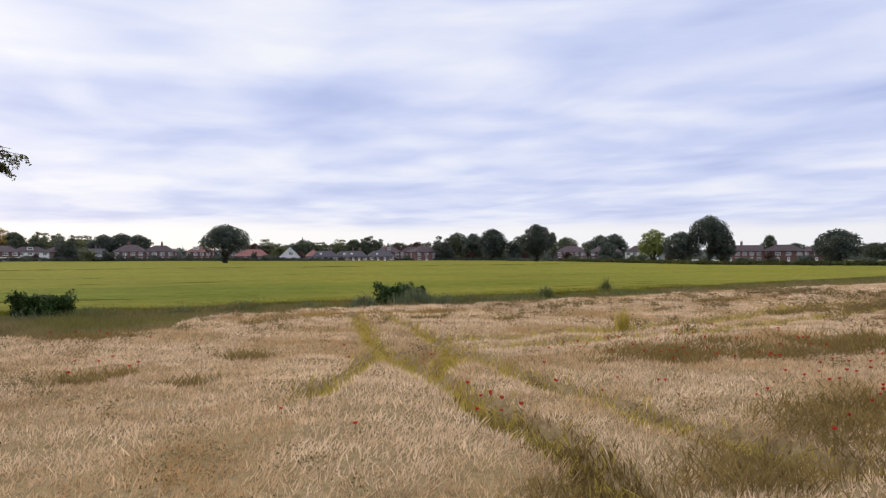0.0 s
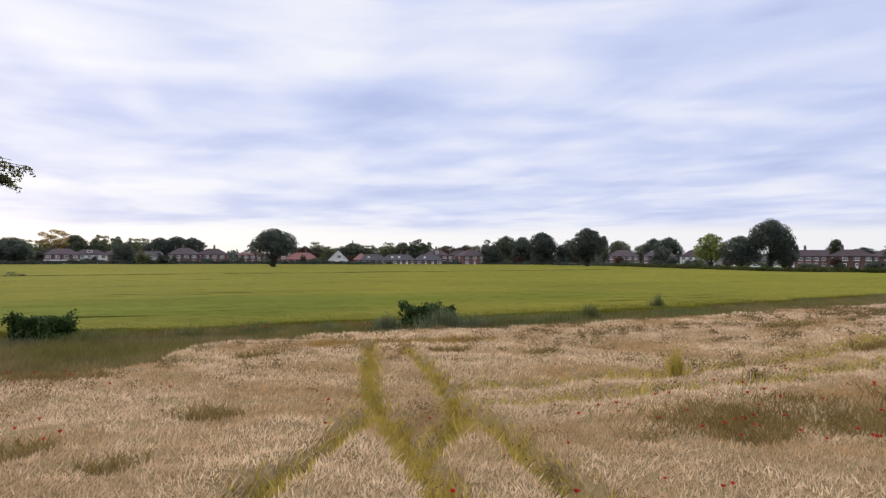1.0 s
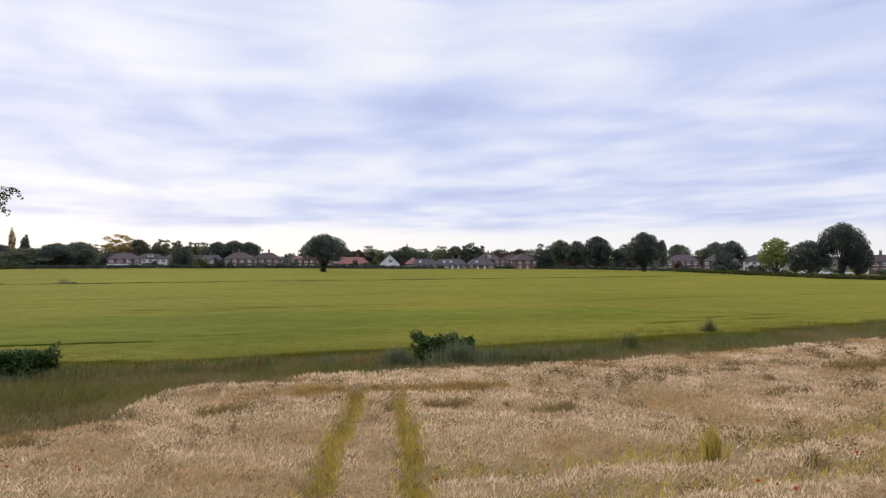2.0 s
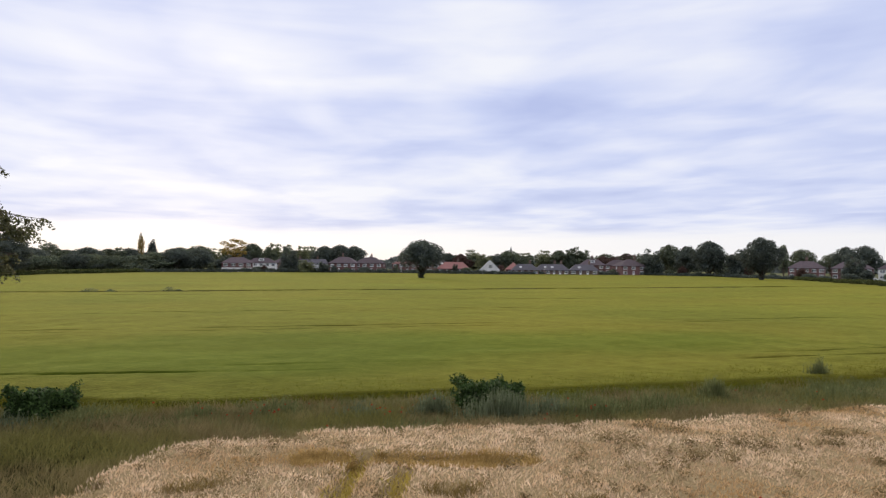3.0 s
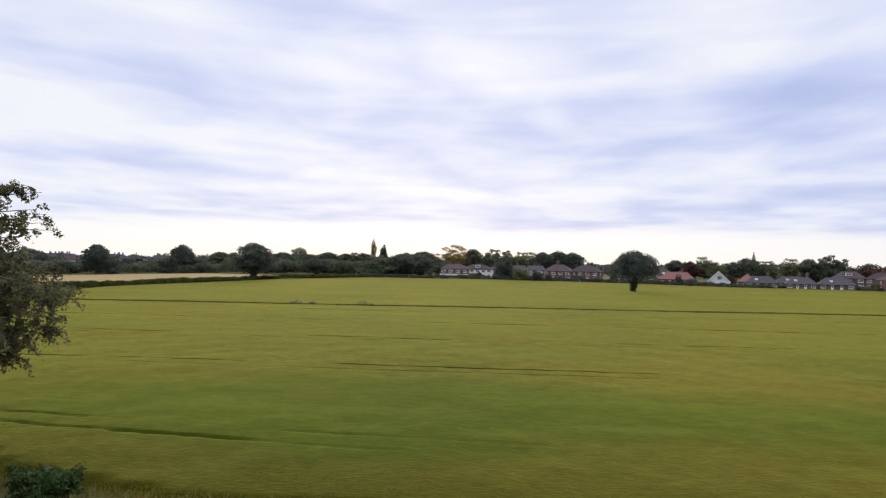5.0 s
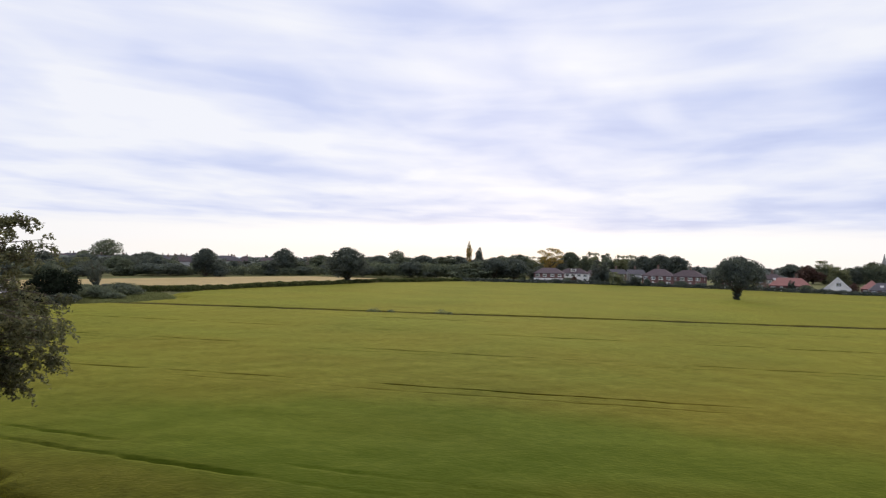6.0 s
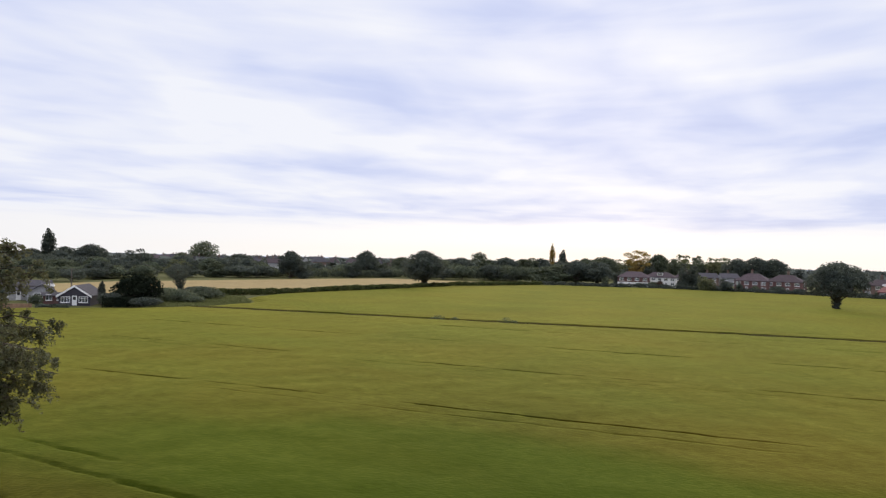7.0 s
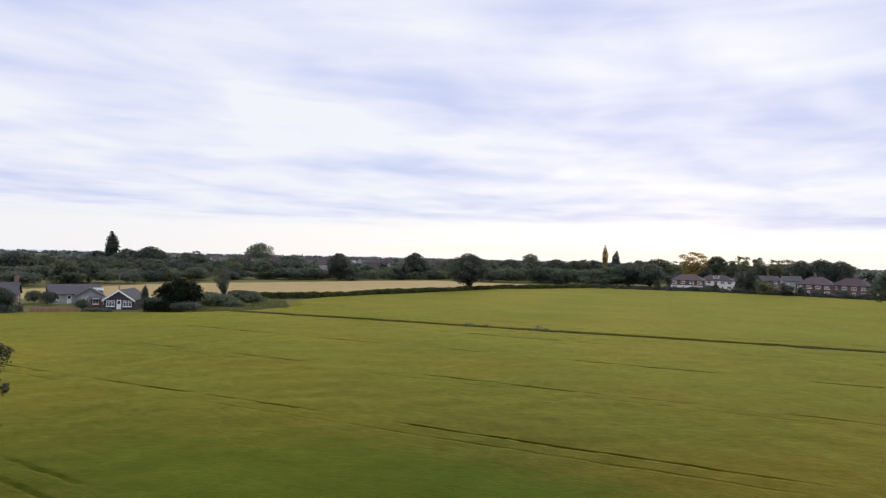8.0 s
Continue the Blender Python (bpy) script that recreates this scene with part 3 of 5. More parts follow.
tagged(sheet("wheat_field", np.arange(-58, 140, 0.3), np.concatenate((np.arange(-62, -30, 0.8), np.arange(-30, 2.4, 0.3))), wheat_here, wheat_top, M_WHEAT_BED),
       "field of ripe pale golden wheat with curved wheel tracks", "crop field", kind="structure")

STUBBLE = [(-176, -70), (-196, 22), (-207, 49), (-241, 86), (-268, 117), (-288, 152), (-332, 150), (-352, 109), (-327, 62), (-303, 27), (-290, 5), (-268, -23), (-242, -34), (-226, -52), (-205, -90), (-180, -100)]


def stubble_here(x, y):
    return inside(STUBBLE, x, y)


tagged(sheet("stubble_field", np.arange(-260, 60, 4.0), np.arange(90, 310, 4.0), stubble_here, lambda x, y, u, v: 0.14 + 0.04 * lattice(8, 9.0, x, y), M_STUBBLE),
       "pale straw-coloured field behind the hedge", "crop field", kind="structure")


def scatter(n, box4, weight):
    """n random points of a box x0, x1, y0, y1, thinned by a weight from 0 to 1."""
    x, y = rng.uniform(box4[0], box4[1], n), rng.uniform(box4[2], box4[3], n)
    ok = rng.random(n) < weight(x, y)
    return x[ok], y[ok]


def standing(name, x, y, z, h, w, spread, material, label, category, wind=(0.0, 0.0), swirl=0.0):
    n = len(x)
    h = h * rng.uniform(0.6, 1.25, n)
    lean = rng.normal(size=(n, 2)) * spread * h[:, None] + np.array(wind) * h[:, None]
    if swirl:
        a = 9.0 * lattice(71, 1.7, x, y) + 4.0 * lattice(72, 0.6, x, y)
        lean += np.stack((np.cos(a), np.sin(a)), 1) * (swirl * h)[:, None]
    v, f = blades(np.stack((x, y, z), 1), h, w * rng.uniform(0.6, 1.3, n), lean)
    return tagged(new(name, mesh_of(name, v, f, material)), label, category, kind="stuff")


def grow_wheat():
    def near_first(x, y):
        d = np.hypot(x, y - 7)
        keep = wheat_here(x, y) * (1 - (0.97 - 0.35 * smoothstep(29, 33, y)) * track_at(x, y)) * (1 - 0.40 * faint_at(x, y)) * (1 - 0.55 * patch_at(x, y)) * (1 - 0.75 * headland_at(x, y)) * (1 - 0.65 * fringe_at(x, y))
        side = (1 - smoothstep(0, 6, x - 4 - 0.36 * (y - 5))) * smoothstep(7.5, 9.5, y)
        tuft = 0.55 + 0.45 * smoothstep(0.25, 0.6, lattice(18, 0.45, x, y))
        return keep * side * tuft * np.clip(12.0 / np.maximum(d, 1), 0.10, 0.76)
    x, y = scatter(3200000, (-25, 36, 7.5, 100), near_first)
    d = np.hypot(x, y - 7)
    z = wheat_top(x, y) - 0.10
    standing("wheat_ears", x, y, z, 0.19, 0.010 + 0.0010 * d, 0.50, M_WHEAT, "ripe bearded wheat ears, pale straw gold", "wheat", (0.12, 0.07), 0.20)
    x, y = scatter(520000, (-20, 12, 8, 54), lambda x, y: np.clip(1.6 * track_at(x, y) * (0.12 + 0.88 * smoothstep(16, 20, y)) * (1 - 0.55 * smoothstep(29, 33, y)) + 0.16 * faint_at(x, y), 0, 1) * wheat_here(x, y))
    standing("track_grass", x, y, wheat_top(x, y) - 0.02, 0.26, np.full(len(x), 0.030), 0.5, M_TRACK, "bright yellow-green grass growing in the wheel tracks", "grass")
    x, y = scatter(420000, (-19, -9, 31, 41), lambda x, y: headland_at(x, y) * wheat_here(x, y) * 0.7)
    standing("headland_grass", x, y, wheat_top(x, y) - 0.04, 0.22, np.full(len(x), 0.020), 0.6, M_HEADLAND, "flattened golden straw and grass at the headland", "grass")
    x, y = scatter(800000, (-20, 16, 12, 56), lambda x, y: wheat_here(x, y) * patch_at(x, y) * (1 - track_at(x, y)) * (0.15 + 0.85 * lattice(23, 0.5, x, y)) * 0.8)
    standing("patch_weeds", x, y, wheat_top(x, y) - 0.04, 0.30, np.full(len(x), 0.026), 0.6, M_PATCH, "low olive-brown weeds in hollows of the wheat", "weeds")
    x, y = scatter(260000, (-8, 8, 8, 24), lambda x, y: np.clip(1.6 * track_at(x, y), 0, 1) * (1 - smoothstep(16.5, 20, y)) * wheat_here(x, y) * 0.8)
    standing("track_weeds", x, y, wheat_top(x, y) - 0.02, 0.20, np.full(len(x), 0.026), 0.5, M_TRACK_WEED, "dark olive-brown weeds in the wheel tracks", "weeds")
    # dock and thistle heads standing just above the ears, in loose clumps
    x, y = scatter(3600, (-20, 18, 11, 64), lambda x, y: wheat_here(x, y) * np.clip(0.08 + 0.4 * patch_at(x, y) + 0.30 * smoothstep(0, 5, x) + 0.35 * faint_at(x, y) + 0.5 * smoothstep(20, 13, y) * 0.4 + 0.5 * smoothstep(-10, -3, to_uv(x, y)[1]) * (lattice(25, 1.5, x, y) > 0.55) + 0.8 * smoothstep(0.74, 0.9, lattice(21, 2.4, x, y)), 0, 1) * (1 - track_at(x, y)) + 0.5 * track_at(x, y) * (y < 22))
    n, each = len(x), 70
    wide, tall = rng.uniform(0.14, 0.50, n), rng.uniform(0.10, 0.26, n)
    c = np.repeat(np.stack((x, y, wheat_top(x, y) + 0.10 + 0.2 * track_at(x, y)), 1), each, 0) + rng.normal(size=(n * each, 3)) * np.repeat(np.stack((wide, wide, tall), 1), each, 0) * 0.55
    v, f = leaf_cards(c, units(n * each), rng.uniform(0.012, 0.026, n * each) * np.repeat(0.7 + np.hypot(x, y - 7) / 26, each), 1.0)
    tagged(new("weeds_in_wheat", mesh_of("weeds_in_wheat", v, f, M_WEED)), "brown dock and thistle heads among the wheat", "weeds", kind="stuff")


def grow_barley():
    def near_first(x, y):
        u, v = to_uv(x, y)
        return green_here(x, y) * (1 - tram_dip(u, v)) * (1 - smoothstep(6.5, 12.5, v + 4 * lattice(15, 4.0, x, y) - 2)) * (v > 5.3) * (1 - smoothstep(75, 118, y)) * smoothstep(-10, 8, y)
    x, y = scatter(900000, (-60, 24, 0, 118), near_first)
    u, v = to_uv(x, y)
    standing("barley_ears", x, y, green_top(x, y, u, v) - 0.07, 0.13, 0.024 + 0.0004 * np.maximum(v, 0), 0.7, M_BARLEY, "soft unripe green barley ears", "barley", (0.1, 0.05))
    # the stalks seen at the open side of the crop
    x, y = scatter(1500000, (-36, 24, 26, 118), lambda x, y: inside(GREEN, x, y) * (near_line(GREEN[:8], x, y) < 1.3) * 0.5)
    standing("barley_stalks", x, y, np.zeros(len(x)), 0.46, np.full(len(x), 0.034), 0.22, M_BARLEY, "green barley stalks along the open side of the field", "barley")


def in_margin(x, y):
    u, v = to_uv(x, y)
    return (~wheat_here(x, y) | (fringe_at(x, y) > 0.35)) & ~inside(GREEN, x, y) & (v < 11) & (x > -41)


def grow_margin():
    def rough(x, y):
        return in_margin(x, y) * (0.35 + 0.65 * lattice(31, 1.4, x, y)) * np.clip(24 / np.maximum(np.hypot(x + 5, y - 22), 1), 0.15, 1)
    x, y = scatter(1800000, (-42, 24, 8, 105), rough)
    tall = 0.30 + 0.35 * lattice(33, 2.5, x, y)
    standing("margin_grass", x, y, np.zeros(len(x)), tall, np.full(len(x), 0.022), 0.6, M_MARGIN, "tall dry and green grasses on the field margin", "grass", (0.1, 0.1))
    def weedy(x, y):
        u, v = to_uv(x, y)
        return in_margin(x, y) * (v > 2.0) * smoothstep(0.45, 0.70, lattice(35, 1.6, u, v))
    x, y = scatter(170000, (-36, 20, 26, 100), weedy)
    standing("margin_weeds", x, y, np.zeros(len(x)), 0.30 + 0.25 * lattice(36, 0.9, x, y), np.full(len(x), 0.026), 0.5, M_SAGE, "grey-green weeds along the crop edge", "weeds")


def grow_edge():
    """Rank weeds and grasses that hide the open side of the barley."""
    def rim(x, y):
        return smoothstep(1.15, 0.5, near_line(GREEN[1:8], x, y)) * (0.45 + 0.55 * lattice(37, 1.1, x, y))
    x, y = scatter(1100000, (-34, 24, 27, 112), rim)
    tall = 0.42 + 0.22 * lattice(38, 1.5, x, y)
    pale = lattice(39, 2.3, x, y) > 0.5
    for who, material, label in ((pale, M_SAGE, "grey-green weeds against the edge of the barley"), (~pale, M_MARGIN, "dry grasses against the edge of the barley")):
        standing("edge_weeds", x[who], y[who], np.zeros(who.sum()), tall[who], np.full(who.sum(), 0.026), 0.4, material, label, "weeds")


def grow_ditch():
    n = 60000
    u, v = rng.uniform(-126, 320, n), rng.normal(size=n) * 0.40
    v = v + ditch_line(u)
    x, y = P0[0] + u * U2[0] + v * V2[0], P0[1] + u * U2[1] + v * V2[1]
    ok = inside(GREEN, x, y)
    x, y, u = x[ok], y[ok], u[ok]
    tall = 0.30 + 0.24 * lattice(61, 9.0, u, u * 0)
    standing("ditch_grass", x, y, np.zeros(len(x)), tall, np.full(len(x), 0.10), 0.3, M_DITCH, "rank dark grass along the strip dividing the barley", "grass")


def grow_corner():
    poly = [(-150, 16), (-156, 28), (-167, 37), (-186, 35), (-196, 26), (-190, 12), (-165, 18)]
    x, y = scatter(60000, (-198, -148, 10, 40), lambda x, y: inside(poly, x, y) * (0.3 + 0.7 * lattice(81, 3.0, x, y)))
    standing("rough_grass", x, y, np.zeros(len(x)), 0.35 + 0.6 * lattice(82, 4.0, x, y), np.full(len(x), 0.10), 0.4, M_SAGE, "rank green grass at the field corner", "grass")


grow_corner()
grow_wheat()
grow_barley()
grow_ditch()
grow_margin()
grow_edge()


# trees, hedges and bushes ---------------------------------------------------
def crown_lobes(kind, w, h, base):
    """Centres and radii of the clumps of a crown, w wide, from base up to h."""
    out = []
    mid, half = (base + h) / 2, (h - base) / 2
    if kind == "column":
        for i in range(17):
            f = i / 16
            r = w * (0.42 if f < 0.7 else 0.42 - 0.30 * (f - 0.7) / 0.3) * rng.uniform(0.9, 1.1)
            out.append((rng.normal() * w * 0.035, rng.normal() * w * 0.035, base + r * 0.6 + f * (h - base - r * 0.9), r))
    elif kind == "flat":
        for i in range(20):
            f = i / 19
            a, q = i * 2.399, rng.uniform(0.15, 0.40) * w * (0.7 + 0.5 * math.sin(3.1 * min(1, f + 0.2)))
            out.append((math.cos(a) * q, math.sin(a) * q, h - 0.06 * h - f * (h - base) + rng.normal() * 0.3, w * rng.uniform(0.15, 0.23)))
    elif kind == "ragged":
        # several heads of unequal height on one bole
        heads = [(math.cos(q * 1.26) * w * rng.uniform(0.08, 0.25), math.sin(q * 1.26) * w * rng.uniform(0.08, 0.25), rng.uniform(0.70, 1.0)) for q in range(5)]
        for i in range(30):
            hx, hy, top = heads[i % 5]
            f = (i // 5) / 5.0
            r = w * rng.uniform(0.16, 0.24) * (1.0 - 0.40 * f)
            slip = w * 0.09 * (1.1 - 0.6 * f)
            out.append((hx + rng.normal() * slip, hy + rng.normal() * slip, base + r * 0.6 + f * ((h - base) * top - r * 1.5), r))
        out.append((0, 0, base + half * 0.7, w * 0.26))
    else:
        count = {"oak": 28, "dome": 26, "round": 20, "open": 16, "shrub": 13}[kind]
        for i in range(count):
            f = (i + 0.5) / count
            up = {"oak": 1 - 1.6 * f, "dome": 1 - 1.75 * f, "open": 1 - 1.75 * f, "round": 1 - 1.92 * f, "shrub": 1 - 1.1 * f}[kind]
            ring = math.sqrt(max(0.0, 1 - up * up)) if up > 0 else math.sqrt(1 - 0.4 * up * up)
            a = i * 2.399 + rng.normal() * 0.3
            r = w * rng.uniform(0.11, 0.22) * (1.15 if kind in ("round", "shrub") else 1.0)
            q = max(0.0, w * 0.5 * ring * rng.uniform(0.82, 1.04) - r * 0.75)
            out.append((math.cos(a) * q, math.sin(a) * q, mid + up * (half - r * 0.7) * (1.0 if up > 0 else 0.85), r))
        out.append((0, 0, mid + 0.1 * half, w * 0.24))
        if kind in ("oak", "round") and base > 1.5:
            # ivy climbs the bole
            out += [(0, 0, z, 0.075 * w * (0.75 + 0.12 * z)) for z in (0.7, 1.6, 2.5, 3.4)]
    return np.array(out)


def tree_data(kind, w, h, base, leaves, size, leaf_material, squash=0.85):
    lobes = crown_lobes(kind, w, h, base)
    weight = lobes[:, 3] ** 2
    pick = rng.choice(len(lobes), leaves, p=weight / weight.sum())
    way = units(leaves)
    way[:, 2] = np.where(rng.random(leaves) < 0.3, np.abs(way[:, 2]), way[:, 2])
    c = lobes[pick, :3] + way * (lobes[pick, 3] * rng.uniform(0.45, 1.12, leaves) ** 0.8)[:, None] * np.array((1, 1, squash))
    depth = np.full(leaves, 9.0)
    for lx, ly, lz, lr in lobes:
        depth = np.minimum(depth, np.linalg.norm(c - (lx, ly, lz), axis=1) / lr)
    ok = (depth > 0.38) & (c[:, 2] > (0.15 if base > 1.5 and kind in ("oak", "round") else base * 0.55))
    c, way = c[ok], way[ok]
    v, f = leaf_cards(c, way * 0.9, size * rng.uniform(0.6, 1.3, len(c)))
    crown = mesh_of("crown", v, f, leaf_material)
    if kind == "shrub":
        stems = []
        for i in range(5):
            p = lobes[rng.integers(len(lobes)), :3]
            stems.append(tube([(0.1 * p[0], 0.1 * p[1], 0), p * 0.5, p], [0.05, 0.04, 0.02], 5))
        v, f = joined(stems)
    else:
        rad = 0.030 * h + 0.012 * w
        top = base + (h - base) * 0.55
        bend = rng.normal(size=2) * 0.012 * h
        stem = [(0, 0, -0.2), (0, 0, 0.04 * h), (bend[0] * 0.4, bend[1] * 0.4, base * 0.6), (bend[0], bend[1], base), (bend[0] * 0.5, bend[1] * 0.5, top)]
        pieces = [tube(stem, [rad * 1.5, rad * 1.05, rad * 0.9, rad * 0.75, rad * 0.25], 9)]
        order = np.argsort(lobes[:, 2])
        for i in order[:: max(1, len(lobes) // 9)]:
            p = lobes[i, :3]
            s = np.array((bend[0], bend[1], base * rng.uniform(0.8, 1.05)))
            m = (s + p) / 2 + np.array((0, 0, -0.02 * h))
            pieces.append(tube([s, m, p], [rad * 0.45, rad * 0.28, rad * 0.08], 6))
        v, f = joined(pieces)
    return mesh_of("trunk", v, f, M_BARK, True), crown


# width, height, crown base and leaf look of each kind of tree, built once and shared
KINDS = {
    "oak": tree_data("oak", 15.5, 13, 2.2, 14000, 0.34, M_LEAF_DARK),
    "round_oak": tree_data("round", 13, 14, 1.8, 12000, 0.34, M_LEAF_DARK),
    "dome": tree_data("dome", 13, 12, 0.3, 6000, 0.44, M_LEAF_DARK),
    "dome_mid": tree_data("dome", 13, 12, 0.3, 6000, 0.44, M_LEAF_MID),
    "round": tree_data("round", 10, 12, 0.3, 5600, 0.42, M_LEAF_DARK),
    "round_mid": tree_data("round", 10, 12, 0.3, 5600, 0.42, M_LEAF_MID),
    "ragged": tree_data("ragged", 11, 12, 0.3, 5600, 0.40, M_LEAF_DARK),
    "ragged_mid": tree_data("ragged", 11, 12, 0.3, 5600, 0.40, M_LEAF_MID),
    "ragged_pale": tree_data("ragged", 11, 12, 0.4, 4200, 0.40, M_LEAF_PALE),
    "tall": tree_data("round", 8, 13, 0.6, 3600, 0.42, M_LEAF_MID),
    "open": tree_data("open", 11, 12, 2.0, 2600, 0.40, M_LEAF_MID),
    "copper": tree_data("round", 10, 11, 1.0, 3600, 0.42, M_LEAF_RED),
    "fresh": tree_data("round", 11, 12, 1.2, 4400, 0.38, M_LEAF_LIGHT),
    "flat": tree_data("flat", 13, 17, 5.5, 4200, 0.38, M_LEAF_SUNLIT, 0.5),
    "yew": tree_data("dome", 11, 8, 0.4, 5200, 0.34, M_LEAF_YEW),
    "column": tree_data("column", 4.6, 20, 1.5, 2300, 0.42, M_LEAF_SUNLIT),
    "cypress": tree_data("column", 5.6, 19, 0.8, 3600, 0.50, M_LEAF_DARK),
    "shrub": tree_data("shrub", 10, 5, 0.2, 3200, 0.34, M_LEAF_DARK),
    "shrub_mid": tree_data("shrub", 10, 5, 0.2, 3200, 0.34, M_LEAF_MID),
}
SIZE = {"oak": (14.4, 13), "round_oak": (12.6, 14), "dome": (13, 12), "dome_mid": (13, 12), "round": (10, 12), "round_mid": (10, 12), "ragged": (10, 12), "ragged_mid": (10, 12), "ragged_pale": (10, 12), "tall": (8, 13), "open": (11, 12), "copper": (10, 11), "fresh": (11, 12),
        "flat": (13, 17), "yew": (11, 8), "column": (4.6, 20), "cypress": (5.6, 19), "shrub": (10, 5), "shrub_mid": (10, 5)}
LOOKS = {"oak": ("dark green oak", "tree"), "round_oak": ("round-crowned dark oak", "tree"), "dome": ("broad dark green tree", "tree"), "dome_mid": ("broad mid-green tree", "tree"),
         "round": ("dark green round-headed tree", "tree"), "round_mid": ("mid-green round-headed tree", "tree"), "tall": ("tall narrow green tree", "tree"), "ragged": ("dark green uneven-headed tree", "tree"), "ragged_mid": ("mid-green uneven-headed tree", "tree"), "ragged_pale": ("pale olive-green uneven-headed tree", "tree"),
         "open": ("thin grey-green tree", "tree"), "copper": ("dark copper-leaved tree", "tree"),
         "fresh": ("bright yellow-green leafy tree", "tree"), "flat": ("flat-topped conifer coloured sunlit gold", "conifer"),
         "yew": ("near-black dense yew", "tree"), "column": ("slender poplar coloured sunlit gold", "poplar"), "cypress": ("dark columnar conifer", "conifer"),
         "shrub": ("low dark green shrub", "shrub"), "shrub_mid": ("low mid-green shrub", "shrub")}
turns = random.Random(3)
MIXED = {"round": ("round", "ragged"), "round_mid": ("ragged_mid", "dome_mid", "ragged_pale", "round_mid"), "dome_mid": ("dome_mid", "dome_mid", "ragged_mid")}   # neighbours of a row differ


def plant(kind, x, y, height, width, where, group, name="", z=0.0):
    """One tree of a kind at a place, with its true height and width."""
    width *= 1.2 if kind == "round_mid" else 1.0
    kind = turns.choice(MIXED.get(kind, (kind,)))
    w, h = SIZE[kind]
    label, category = LOOKS[kind]
    ob = new(name or category.replace(" ", "_"))
    ob.matrix_basis = Matrix.Translation((x, y, z)) @ Matrix.Rotation(turns.uniform(0, 6.28), 4, "Z") @ Matrix.Diagonal((width / w, width / w, height / h, 1))
    trunk, crown = KINDS[kind]
    part("stems" if "shrub" in kind else "trunk", trunk, ob)
    part("crown", crown, ob)
    return tagged(ob, label + " " + where, category, group)


def plant_rows(rows, where, group):
    for kind, x, y, height, width in rows:
        plant(kind, x, y, height, width, where, group)


# the lone oaks of the barley field and the hedge
plant("oak", -152.2, 190.7, 13.2, 16.0, "standing alone in the barley", "field oaks", "oak_tree")
plant("round_oak", -66.3, 272.8, 15.4, 15.0, "standing in the barley near the houses", "field oaks", "oak_tree")
plant("round_oak", -256.7, 99.7, 14.2, 17.6, "in the hedge between the fields", "field oaks", "oak_tree")
# far west, beyond the straw field
plant_rows([("dome", -319, -85.5, 10.5, 19.6), ("round", -308, -59.5, 9.6, 13.8), ("cypress", -423, -77.5, 22, 8.6), ("dome", -419, -68, 12.5, 16), ("dome", -425, -86, 11, 15), ("dome", -386, -62.5, 10.4, 16), ("dome", -390, -48.5, 14, 20),
            ("round", -385, -23.5, 12.6, 18), ("dome_mid", -398, -4.5, 11, 19), ("open", -519, -3.5, 19, 22.7), ("dome", -421, 25.5, 10.6, 20), ("round", -332, 51.5, 13, 12.6),
            ("round", -327, 57.5, 8.8, 9), ("dome", -364, 92.5, 14, 14.1), ("round", -350, 83.5, 9.4, 11), ("dome_mid", -368, 102.5, 8.2, 11)], "beyond the straw field", "trees beyond the straw field")
plant_rows([("shrub", -287, -73.5, 4.8, 15), ("shrub_mid", -293, -65.5, 5.2, 15), ("shrub", -294, -56.5, 4.2, 13), ("shrub_mid", -306, -46.5, 3.2, 11), ("shrub", -303, -34.5, 3.6, 14),
            ("shrub", -306, -22.5, 4.2, 18), ("shrub_mid", -327, -12.5, 3.0, 12), ("shrub", -331, 18.5, 3.2, 13), ("shrub", -327, 28.5, 5.6, 16), ("shrub", -332, 37.5, 5.6, 15),
            ("shrub_mid", -402, 70.5, 4.4, 15)], "along the far edge of the straw field", "shrubs beyond the straw field")
# the wood
plant_rows([("dome_mid", -380, 139, 10.8, 18), ("dome", -387, 152, 11.4, 20), ("dome_mid", -388, 167, 11.2, 20), ("dome", -389, 181, 12, 20), ("dome_mid", -390, 193, 12.4, 20),
            ("dome", -391, 205, 12, 17), ("shrub", -336, 128, 6.2, 13), ("shrub_mid", -339, 139, 7, 14), ("shrub", -335, 153, 8.2, 14), ("shrub_mid", -326, 164, 7.2, 14),
            ("dome", -408, 152, 10.4, 16)], "in the wood behind the hedge", "trees of the wood")
plant_rows([("open", -451, 184, 15.6, 14), ("column", -402, 217, 21.5, 4.6), ("cypress", -404, 225, 17.6, 6.4), ("round_mid", -315, 179, 9.4, 18), ("dome", -315, 192, 11.4, 18),
            ("dome", -310, 201, 11.2, 18), ("dome_mid", -362, 220, 12.8, 17), ("dome_mid", -366, 234, 14, 20), ("round_mid", -370, 249, 13.2, 17), ("flat", -348, 246, 18, 14),
            ("round", -292, 204, 8.6, 10.5)], "at the end of the wood", "trees of the wood")
